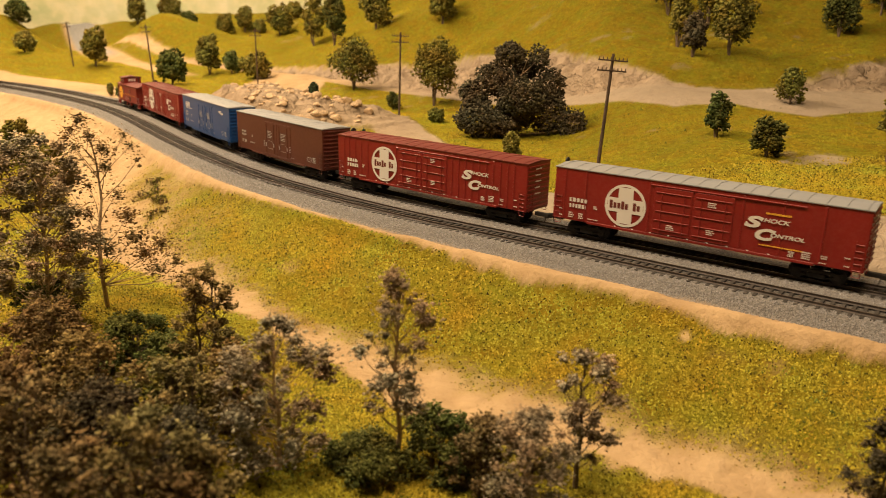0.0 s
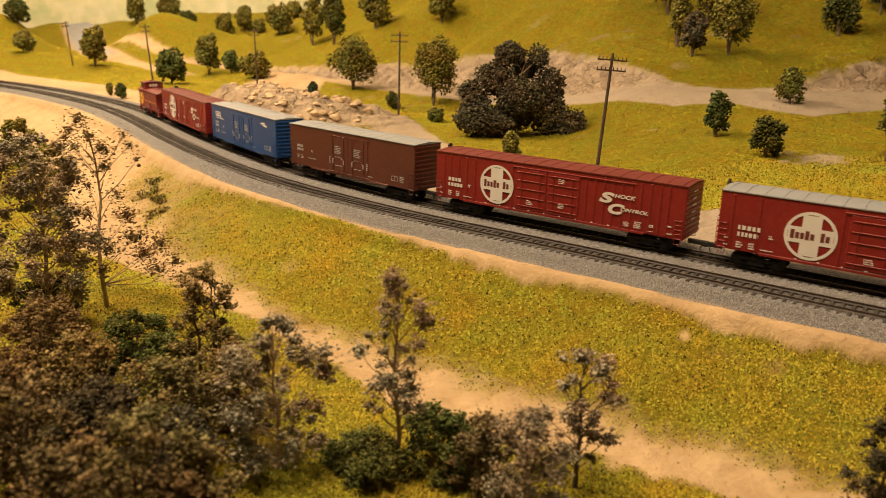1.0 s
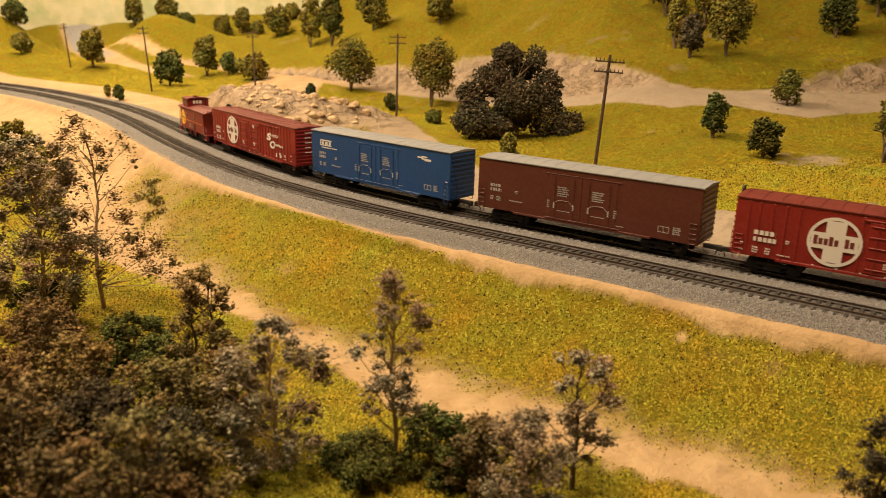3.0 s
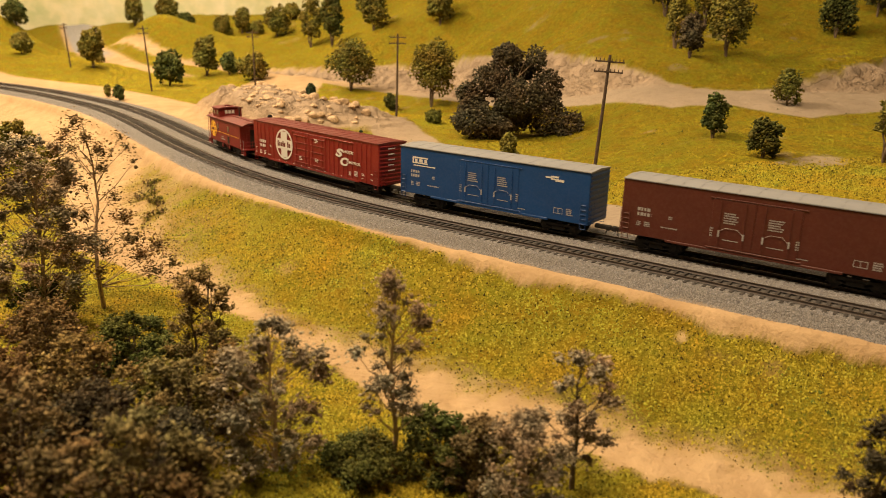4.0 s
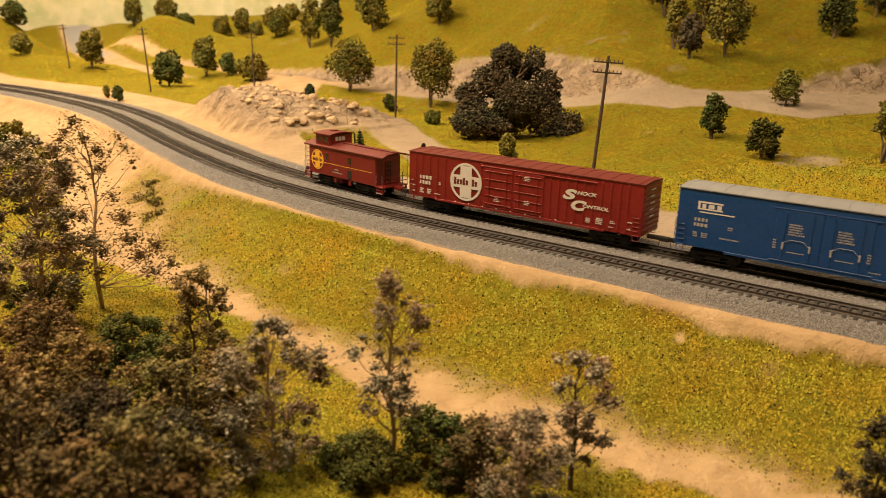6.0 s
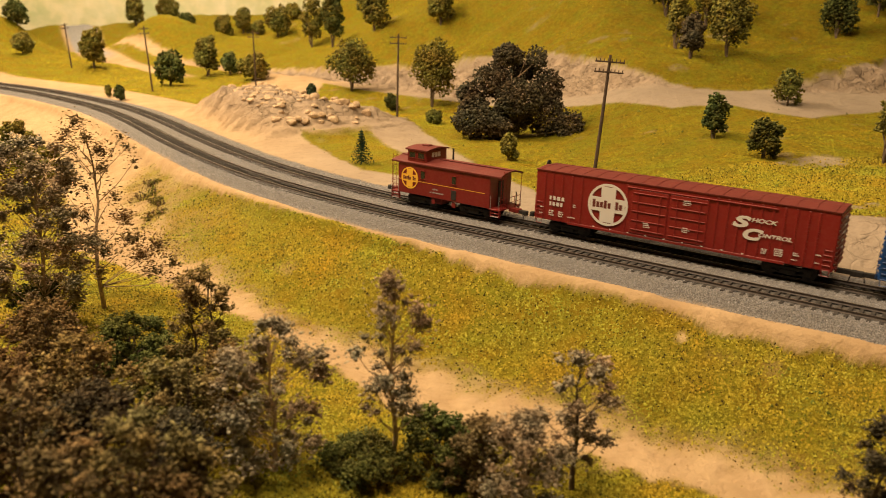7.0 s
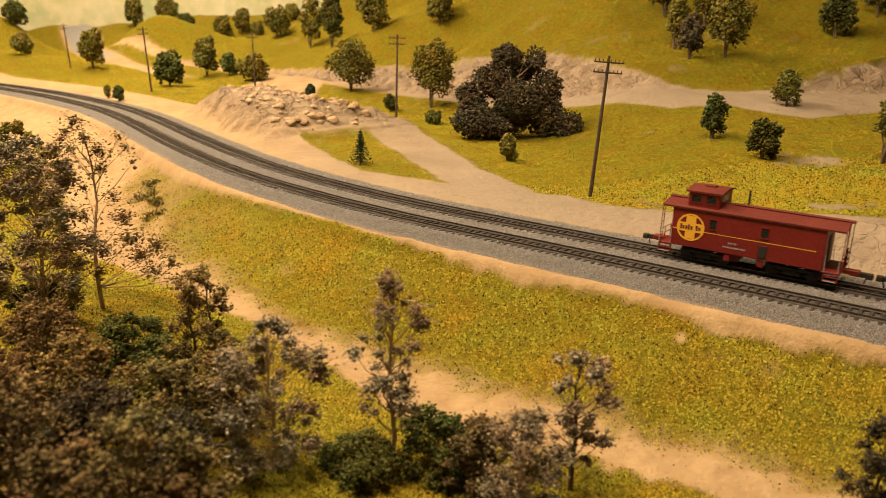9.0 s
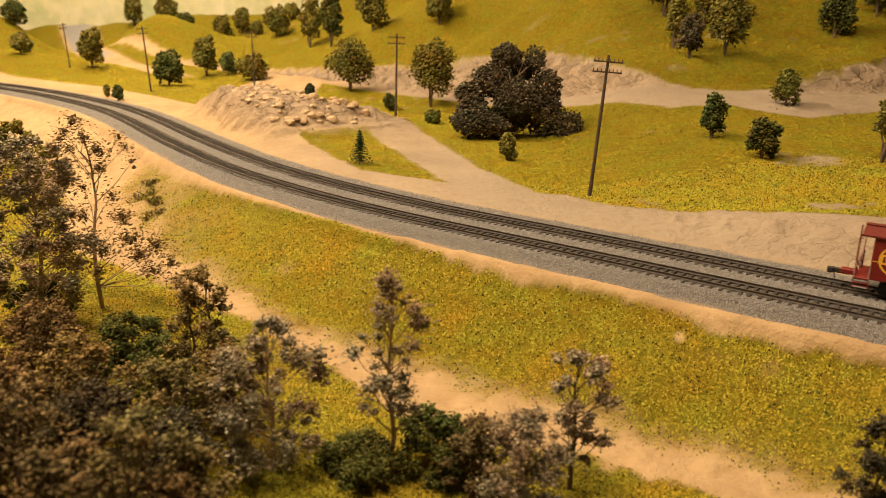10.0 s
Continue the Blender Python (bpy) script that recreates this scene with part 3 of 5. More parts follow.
# ---- track ----
def rails(name, line, length, label):
    track = tagged(new(name), label, "railway track", "tracks")
    ang = at_track(length, line, length)[2]
    n = np.stack([-np.sin(ang), np.cos(ang)], 1)
    prof = [(-0.0011, -0.0021), (0.0011, -0.0021), (0.00035, -0.0014), (0.00045, -0.0004), (0.00045, 0.0), (-0.00045, 0.0), (-0.00045, -0.0004), (-0.00035, -0.0014)]
    for side in (-1, 1):
        verts, faces = [], []
        for i in range(len(line)):
            for off, h in prof:
                p = line[i] + n[i] * (side * 0.00825 + off)
                verts.append((p[0], p[1], h))
            if i:
                for j in range(8):
                    k = (j + 1) % 8
                    faces.append((8 * (i - 1) + j, 8 * (i - 1) + k, 8 * i + k, 8 * i + j))
        ob = soup("rail", verts, faces, RAILSIDE, track)
        ob.data.materials.append(STEEL)
        for p in ob.data.polygons:
            if p.index % 8 == 4:
                p.material_index = 1
    tie = block(bmesh.new(), (-0.0012, -0.0148, -0.0044), (0.0012, 0.0148, -0.0021), 0.0002)
    me = bpy.data.meshes.new("tie")
    tie.to_mesh(me)
    tie.free()
    me.materials.append(TIE)
    rng = np.random.default_rng(4)
    stations = np.arange(0.2, length[-1] - 0.15, 0.0062)
    xs, ys, an = at_track(stations, line, length)
    near = np.argsort(np.hypot(xs - 0.05, ys - 0.45))[:290]
    rest_v, rest_f = [], []
    base = [v.co.copy() for v in me.vertices]
    polys = [tuple(p.vertices) for p in me.polygons]
    chosen = set(near.tolist())
    for i in range(len(stations)):
        m = Matrix.Translation((xs[i], ys[i], rng.normal(0, 0.0001))) @ Matrix.Rotation(an[i] + rng.normal(0, 0.02), 4, "Z")
        if i in chosen:
            ob = new("tie", me)
            ob.parent = track
            ob.matrix_basis = m
        else:
            k = len(rest_v)
            rest_v += [tuple(m @ v) for v in base]
            rest_f += [tuple(k + j for j in p) for p in polys]
    tagged(soup("tie_rest", rest_v, rest_f, TIE, track), kind="stuff")
    return track


rails("railway_track", FAR, FAR_S, "model railway track with brown rails on dark ties")
rails("railway_track", NEAR, NEAR_S, "empty model railway track with brown rails on dark ties")

# ---- the train ----
SPEED = 0.1313
CARS = []


def bogie(parent, x):
    """A two-axle truck with its side frames, and wheel sets that roll."""
    t = new("truck")
    t.parent = parent
    t.matrix_basis = pose(x, 0, 0)
    bm = bmesh.new()
    for s in (-1, 1):
        block(bm, (-0.0155, s * 0.0118 - 0.001, 0.0058), (0.0155, s * 0.0118 + 0.001, 0.0082), 0.0004)
        block(bm, (-0.0055, s * 0.0118 - 0.0012, 0.0026), (0.0055, s * 0.0118 + 0.0012, 0.0060), 0.0004)
        for e in (-0.0128, 0.0128):
            block(bm, (e - 0.0022, s * 0.0118 - 0.0012, 0.0032), (e + 0.0022, s * 0.0118 + 0.0012, 0.0072), 0.0004)
        rod(bm, (-0.0105, s * 0.0118, 0.0045), (-0.005, s * 0.0118, 0.0030), 0.0007)
        rod(bm, (0.0105, s * 0.0118, 0.0045), (0.005, s * 0.0118, 0.0030), 0.0007)
    block(bm, (-0.003, -0.0118, 0.005), (0.003, 0.0118, 0.0095), 0.0004)
    me = bpy.data.meshes.new("truck_frame")
    bm.to_mesh(me)
    bm.free()
    me.materials.append(BLACK)
    f = new("truck_frame", me)
    f.parent = t
    sets = []
    for e in (-0.0128, 0.0128):
        bm = bmesh.new()
        rod(bm, (0, -0.0105, 0), (0, 0.0105, 0), 0.0011, sides=8)
        for s in (-1, 1):
            rod(bm, (0, s * 0.0072, 0), (0, s * 0.0098, 0), 0.0052, sides=18)
            rod(bm, (0, s * 0.0066, 0), (0, s * 0.0073, 0), 0.0058, sides=18)
        w = mesh_object("wheel_set", bm, BLACK)
        w.parent = t
        w.matrix_basis = pose(e, 0, 0.0052)
        sets.append((w, e))
    return t, x, sets


def car(name, label, length, pivot, lead):
    """A railway car whose centre runs lead metres along the far track at the start."""
    c = tagged(new(name), label, "railway car" if name != "caboose" else "caboose", "cars of the freight train")
    CARS.append((c, pivot, lead, [bogie(c, -pivot), bogie(c, pivot)]))
    return c


S0 = 2.0


def piece(name, me, parent, m, label=""):
    """One more object on a shared mesh, as a part."""
    ob = new(name, me)
    ob.parent = parent
    ob.matrix_basis = m
    return tagged(ob, label)


def shared(name, bm, material):
    me = bpy.data.meshes.new(name)
    bm.to_mesh(me)
    bm.free()
    me.materials.append(material)
    return me


def words(name, text, size, material, parent, m, shear=0.0, wide=1.0, label="", bold=0.022):
    """Lettering in the built-in font as a thin raised mesh, in the plane x, z of its parent."""
    cu = bpy.data.curves.new(name, "FONT")
    cu.body, cu.size, cu.shear, cu.extrude, cu.offset = text, size, shear, 0.00004, size * bold
    tmp = bpy.data.objects.new(name, cu)
    me = bpy.data.meshes.new_from_object(tmp)
    bpy.data.objects.remove(tmp)
    bpy.data.curves.remove(cu)
    me.transform(Matrix.Rotation(radians(90), 4, "X") @ Matrix.Diagonal((wide, 1, 1, 1)))
    me.materials.append(material)
    return piece(name, me, parent, m, label)


def bars(bm, x, z, wide, tall, rows, rng, gap=0.45):
    """Small lettering that cannot be read: rows of plain bars."""
    pitch = tall / rows
    for r in range(rows):
        u = x
        end = x + wide * rng.uniform(0.7, 1.0)
        while u < end:
            w = min(end - u, pitch * rng.uniform(0.30, 0.62))
            block(bm, (u, -0.00006, z - pitch * (r + 1 - gap)), (u + w, 0.00006, z - pitch * r))
            u += w + pitch * rng.uniform(0.14, 0.3)
    return bm


def emblem(parent, m, radius, material):
    bm = bmesh.new()
    n = 48
    rings = [[bm.verts.new((r * math.cos(2 * math.pi * i / n), y, r * math.sin(2 * math.pi * i / n))) for i in range(n)]
             for r, y in ((radius, 0.00008), (radius, -0.00008), (radius * 0.88, -0.00008), (radius * 0.88, 0.00008))]
    for k in range(3):
        for i in range(n):
            j = (i + 1) % n
            bm.faces.new((rings[k][i], rings[k][j], rings[k + 1][j], rings[k + 1][i]))
    for w, h in ((0.36, 0.84), (0.86, 0.33)):
        block(bm, (-radius * w, -0.00010 if w < 0.5 else -0.00012, -radius * h), (radius * w, 0.00008, radius * h))
    ob = part("emblem", bm, material, parent, "round cross emblem in " + ("yellow" if material is YELLOW else "white"))
    ob.matrix_basis = m
    bm = bmesh.new()
    for i in range(8):
        if i != 5:
            u = -0.76 + 1.52 * i / 8
            block(bm, (radius * u, -0.00018, -radius * (0.16 if i % 3 else 0.18)), (radius * (u + 0.15), -0.0001, radius * (0.10 if i in (1, 2, 4, 7) else 0.2)))
    part("name_bar", bm, NAMEBAR, ob)
    return ob


NAMEBAR = paint("dark_red_lettering", (0.12, 0.02, 0.015), 0.6, 0.1)


def ladder(parent, x, y, lo, hi, wide, rungs, material, name="ladder"):
    bm = bmesh.new()
    for s in (-1, 1):
        rod(bm, (x + s * wide / 2, y, lo), (x + s * wide / 2, y, hi), 0.00022, sides=4)
    for i in range(rungs):
        h = lo + (hi - lo) * (i + 0.5) / rungs
        rod(bm, (x - wide / 2, y, h), (x + wide / 2, y, h), 0.00022, sides=4)
    return part(name, bm, material, parent)


def coupler(parent, x, sign):
    bm = block(bmesh.new(), (min(x, x + sign * 0.010), -0.0016, 0.0072), (max(x, x + sign * 0.010), 0.0016, 0.0104), 0.0003)
    tip = x + sign * 0.010
    block(bm, (min(tip, tip + sign * 0.0042), -0.0028, 0.0068), (max(tip, tip + sign * 0.0042), 0.0010, 0.0108), 0.0006)
    rod(bm, (tip, 0.0005, 0.007), (tip - sign * 0.001, 0.0008, 0.0025), 0.0004, sides=5)
    return part("coupler", bm, BLACK, parent)


def boxcar(label, length, top, sill, body, roof, lead, style, ladders):
    c = car("boxcar", label, length, length / 2 - 0.028, lead)
    h, w = length / 2, 0.0172
    rng = np.random.default_rng(int(lead * 1000) + 900)
    shell_ = block(bmesh.new(), (-h, -w, sill), (h, w, top), 0.0005)
    part("body", shell_, body, c)
    # roof: low ridge, overhanging lip, seam ribs
    bm = bmesh.new()
    prof = ((-w - 0.0006, top - 0.0004), (-w - 0.0006, top + 0.0003), (0, top + 0.0016), (w + 0.0006, top + 0.0003), (w + 0.0006, top - 0.0004))
    ends = [[bm.verts.new((x, y, z)) for y, z in prof] for x in (-h - 0.0004, h + 0.0004)]
    for i in range(5):
        j = (i + 1) % 5
        bm.faces.new((ends[0][i], ends[0][j], ends[1][j], ends[1][i]))
    bm.faces.new(ends[0]), bm.faces.new(ends[1][::-1])
    bmesh.ops.recalc_face_normals(bm, faces=bm.faces)
    r = part("roof", bm, roof, c, "grey painted metal roof" if roof is SILVER else "dull red painted metal roof")
    bm = bmesh.new()
    for s in (-1, 1):
        rod(bm, (0, s * (w + 0.0004), top + 0.0004), (0, 0, top + 0.0017), 0.00022 if style != "smooth" else 0.00008, sides=4)
    seam = shared("roof_seam", bm, roof)
    count = 19 if style != "smooth" else 15
    for i in range(count):
        piece("roof_seam", seam, r, pose(-h + 0.004 + (length - 0.008) * i / (count - 1), 0, 0))
    # ends with pressed corrugations
    bm = bmesh.new()
    rod(bm, (0, -w + 0.0012, 0), (0, w - 0.0012, 0), 0.0008, sides=6)
    rib = shared("end_rib", bm, body)
    for s in (-1, 1):
        for i in range(10):
            piece("end_rib", rib, c, pose(s * (h + 0.0001), 0, sill + 0.003 + (top - sill - 0.006) * i / 9))
        coupler(c, s * (h - 0.001), s)
        ladder(c, s * (h - 0.0042), -w - 0.0005, sill - 0.001, sill + (top - sill) * ladders, 0.0052, 5 if ladders < 0.6 else 8, body)
        ladder(c, s * (h - 0.0042), w + 0.0005, sill - 0.001, sill + (top - sill) * ladders, 0.0052, 5 if ladders < 0.6 else 8, body)
        end = ladder(c, 0, 0, sill, sill + (top - sill) * ladders, 0.0052, 5, body, "end_ladder")
        end.matrix_basis = pose(s * (h + 0.0013), -w + 0.005, 0, 0, 0, 90)
        bm = bmesh.new()
        rod(bm, (0, 0, sill - 0.0035), (0.0046, 0, sill - 0.0035), 0.00025, sides=4)
        rod(bm, (0, 0, sill - 0.0035), (0, 0, sill + 0.001), 0.00025, sides=4)
        rod(bm, (0.0046, 0, sill - 0.0035), (0.0046, 0, sill + 0.001), 0.00025, sides=4)
        for y in (-w, w):
            st = new("stirrup_step", shared("stirrup_step", bm.copy(), body))
            st.parent = c
            st.matrix_basis = pose(s * (h - 0.0042) - 0.0023, y, 0)
        bm.free()
    # marks on the leading end
    if style != "smooth":
        bm = bmesh.new()
        for k in range(5):
            z = top - 0.005 - 0.0052 * k
            block(bm, (-0.0042, -0.0001, z - 0.0005), (0.0042 - 0.0012 * (k % 2), 0.0001, z + 0.0005))
        m = tagged(part("end_lettering", bm, WHITE, c, "rows of small white bars"), kind="stuff")
        m.matrix_basis = pose(h + 0.0010, -0.002, 0, 0, 0, 90)
    bm = bmesh.new()
    rod(bm, (0, 0, -0.0006), (0, 0, 0.0006), 0.0032, sides=14)
    bw = part("brake_wheel", bm, BLACK, c)
    bw.matrix_basis = pose(-h - 0.0022, 0.006, top - 0.006 if style == "smooth" else top + 0.001, 0, 90, 0)
    # centre sill and cushion gear below the floor
    part("centre_sill", block(bmesh.new(), (-h + 0.004, -0.0022, sill - 0.0026), (h - 0.004, 0.0022, sill + 0.0005), 0.0003), BLACK, c)
    part("brake_cylinder", rod(bmesh.new(), (-0.004, 0.006, sill - 0.0016), (0.008, 0.006, sill - 0.0016), 0.0018, sides=10), BLACK, c)
    # sides
    for turn in (0, 180):
        def on(x, z, out=0.0):
            return pose(0, 0, 0, 0, 0, turn) @ pose(x, -w - out, z)
        if style != "smooth":
            edge = shared("post", block(bmesh.new(), (-0.0007, -0.0005, sill + 0.0012), (0.0007, 0.0003, top - 0.0018), 0.0002), body)
            spots = [-0.104, -0.097, -0.0885, -0.080, -0.0715, -0.034, 0.0335, 0.041, 0.0485, 0.056, 0.0635, 0.071, 0.0785, 0.086, 0.0935, 0.1]
            if style == "grey_roof":
                spots = [-0.104, -0.086, -0.034, 0.0335, 0.06, 0.086]
            for x in spots:
                piece("post", edge, c, on(x, 0))
            part("side_sill", block(bmesh.new(), (-h + 0.030, -0.0004, sill - 0.0008), (h - 0.030, 0.0006, sill + 0.0012), 0.0002), body, c).matrix_basis = on(0, 0)
            part("top_rail", block(bmesh.new(), (-0.034, -0.0009, top - 0.0042), (0.074, 0.0003, top - 0.0032), 0.0002), body, c).matrix_basis = on(0, 0)
            ridge = shared("door_ridge", block(bmesh.new(), (-0.0128, -0.0006, -0.0004), (0.0128, 0.0002, 0.0004), 0.0002), body)
            bar = shared("lock_rod", rod(bmesh.new(), (0, -0.0006, -0.0150), (0, -0.0006, 0.0150), 0.00035, sides=6), body)
            for x in (-0.0160, 0.0135):
                d = part("door", block(bmesh.new(), (-0.0141, -0.0007, sill + 0.0022), (0.0141, 0.0003, top - 0.0045), 0.0003), body, c)
                d.matrix_basis = on(x, 0)
                for k in range(5):
                    piece("door_ridge", ridge, d, pose(0, -0.0007, sill + 0.0052 + 0.0070 * k))
                for u in (-0.0085, 0.0085):
                    piece("lock_rod", bar, d, pose(u, -0.0006, 0.0292))
                bm = bars(bmesh.new(), -0.003, 0.0225 if x < 0 else 0.024, 0.0058, 0.0042, 3, rng)
                if x > 0:
                    bars(bm, -0.0040, 0.0440, 0.0068, 0.0042, 3, rng)
                tagged(piece("door_lettering", shared("door_lettering", bm, WHITE), d, pose(0, -0.0014, 0), "rows of small white bars"), kind="stuff")
            emblem(c, on(-0.0525 if style == "grey_roof" else -0.0488, 0.0312, 0.0003 if style == "grey_roof" else 0.0007), 0.0165, WHITE)
            # slogan
            x0 = 0.0355 if style == "grey_roof" else 0.0450
            for text, size, x, z, wide in (("S", 0.0106, x0, 0.0319, 1.95), ("HOCK", 0.0040, x0 + 0.0125, 0.0364, 1.4), ("C", 0.0106, x0 + 0.0068, 0.0240, 1.6), ("ONTROL", 0.0036, x0 + 0.0178, 0.0268, 1.5)):
                words("slogan", text, size, WHITE, c, on(x, z, 0.0008), 0.25, wide, bold=0.05 if len(text) == 1 else 0.03)
            if style == "grey_roof":
                part("slogan_line", bars(bmesh.new(), 0, 0, 0.017, 0.0014, 1, rng, 0.1), YELLOW, c, "yellow bar of small lettering").matrix_basis = on(0.049, 0.0432, 0.0005)
                part("slogan_line", bars(bmesh.new(), 0, 0, 0.030, 0.0015, 1, rng, 0.4), YELLOW, c, "yellow bar of small lettering").matrix_basis = on(0.047, 0.0206, 0.0005)
            bm = bmesh.new()
            for x, z, wd, tl, rows in ((-0.0990, 0.0312, 0.015, 0.0095, 2), (-0.0990, 0.0195, 0.0045, 0.005, 3), (-0.0905, 0.0195, 0.0045, 0.005, 3), (-0.0825, 0.0165, 0.0085, 0.0012, 1),
                                       (-0.0780, 0.0270, 0.0030, 0.0030, 2), (0.0750, 0.0205, 0.006, 0.0055, 4), (0.0665, 0.0190, 0.0045, 0.0040, 5), (0.0870, 0.0200, 0.004, 0.0028, 2), (0.0860, 0.0152, 0.005, 0.0010, 1),
                                       (0.1010, 0.0215, 0.0040, 0.0014, 1), (0.1010, 0.0160, 0.0040, 0.0014, 1), (-0.1075, 0.0215, 0.003, 0.0014, 1), (-0.1075, 0.0165, 0.003, 0.0014, 1)):
                bars(bm, x, z, wd, tl, rows, rng, 0.35)
            for k in range(9):
                u = -0.060 + 0.0142 * k
                block(bm, (u, -0.00006, sill + 0.0014), (u + 0.0014, 0.00006, sill + 0.0021))
            tagged(part("lettering", bm, WHITE, c, "small white bars of lettering"), kind="stuff").matrix_basis = on(0, 0, 0.0006)
        else:
            part("door_track", block(bmesh.new(), (-0.030, -0.0007, sill + 0.0008), (0.034, 0.0003, sill + 0.0020), 0.0002), body, c).matrix_basis = on(0, 0)
            part("door_track", block(bmesh.new(), (-0.030, -0.0006, top - 0.0052), (0.034, 0.0003, top - 0.0045), 0.0001), body, c).matrix_basis = on(0, 0)
            block(bm2 := bmesh.new(), (-0.060, -0.0004, sill - 0.0012), (0.060, 0.0006, sill + 0.0006), 0.0002)
            part("side_sill", bm2, body, c).matrix_basis = on(0, 0)
            for x, sgn in ((-0.0135, 1), (0.0165, -1)):
                d = part("door", block(bmesh.new(), (-0.0146, -0.0004, sill + 0.0022), (0.0146, 0.0003, top - 0.0055), 0.0002), body, c)
                d.matrix_basis = on(x, 0)
                for u in (-0.0085, 0.0085):
                    part("lock_rod", rod(bmesh.new(), (u, -0.0008, sill + 0.003), (u, -0.0008, top - 0.007), 0.00028, sides=5), body, d)
                    part("handle", block(bmesh.new(), (u - 0.0006, -0.0012, 0.0215), (u + 0.0006, -0.0007, 0.0262), 0.0002), DULL, d, "pale grey lever")
                arm = rod(bmesh.new(), (-0.0080, -0.0010, 0.0262), (-0.004, -0.0010, 0.0285), 0.00013, sides=4)
                rod(arm, (-0.004, -0.0010, 0.0285), (0.004, -0.0010, 0.0285), 0.00013, sides=4)
                rod(arm, (0.004, -0.0010, 0.0285), (0.0080, -0.0010, 0.0250), 0.00013, sides=4)
                part("gear_arm", arm, DULL, d)
                bm = bars(bmesh.new(), -0.0060, 0.0395, 0.0105, 0.0085, 5, rng)
                block(bm, (-0.0055, -0.00006, 0.0196), (0.0055, 0.00006, 0.0201))
                bars(bm, sgn * -0.0138 - 0.001, 0.0275, 0.0024, 0.0070, 4, rng)
                tagged(part("door_lettering", bm, DULL, d, "rows of small pale bars"), kind="stuff").matrix_basis = pose(0, -0.0005, 0)
            if body is BLUE:
                bm = bmesh.new()
                for k, (x0, x1, z0, z1) in enumerate(((-0.0815, -0.0640, 0.0446, 0.0458), (-0.0815, -0.0800, 0.0398, 0.0446), (-0.0785, -0.0760, 0.0410, 0.0440), (-0.0740, -0.0700, 0.0410, 0.0440), (-0.0680, -0.0650, 0.0410, 0.0440),
                                                      (-0.0815, -0.0640, 0.0398, 0.0408), (-0.0800, -0.0555, 0.0376, 0.0384), (0.0560, 0.0625, 0.0450, 0.0462), (0.0610, 0.0680, 0.0458, 0.0472), (0.0650, 0.0728, 0.0430, 0.0450), (0.0610, 0.065, 0.0440, 0.0452))):
                    block(bm, (x0, -0.00006 - 0.00001 * k, z0), (x1, 0.00006, z1))
                tagged(part("logo_shape", bm, WHITE, c, "plain white shapes of a company mark"), kind="stuff").matrix_basis = on(0, 0, 0.0001)
            bm = bmesh.new()
            for x, z, wd, tl, rows in ((-0.0830, 0.0335, 0.0125, 0.0075, 2), (-0.0830, 0.0230, 0.0035, 0.0040, 3), (-0.0770, 0.0230, 0.0045, 0.0040, 3), (-0.0640, 0.0215, 0.0150, 0.0014, 1), (-0.0590, 0.0300, 0.0036, 0.0030, 2), (0.0765, 0.0225, 0.006, 0.006, 4), (0.030, 0.0160, 0.010, 0.0010, 1)):
                bars(bm, x, z, wd, tl, rows, rng, 0.35)
            for x0, x1, z0, z1 in ((0.0650, 0.0735, 0.0214, 0.0218), (0.0650, 0.0735, 0.0172, 0.0176), (0.0650, 0.0654, 0.0176, 0.0214), (0.0690, 0.0694, 0.0176, 0.0214), (0.0731, 0.0735, 0.0176, 0.0214)):
                block(bm, (x0, -0.00006, z0), (x1, 0.00006, z1))
            tagged(part("lettering", bm, DULL, c, "small pale bars of lettering"), kind="stuff").matrix_basis = on(0, 0, 0.0001)
    return c


DULL = paint("faded_white_lettering", (0.35, 0.35, 0.36), 0.6, 0.15)


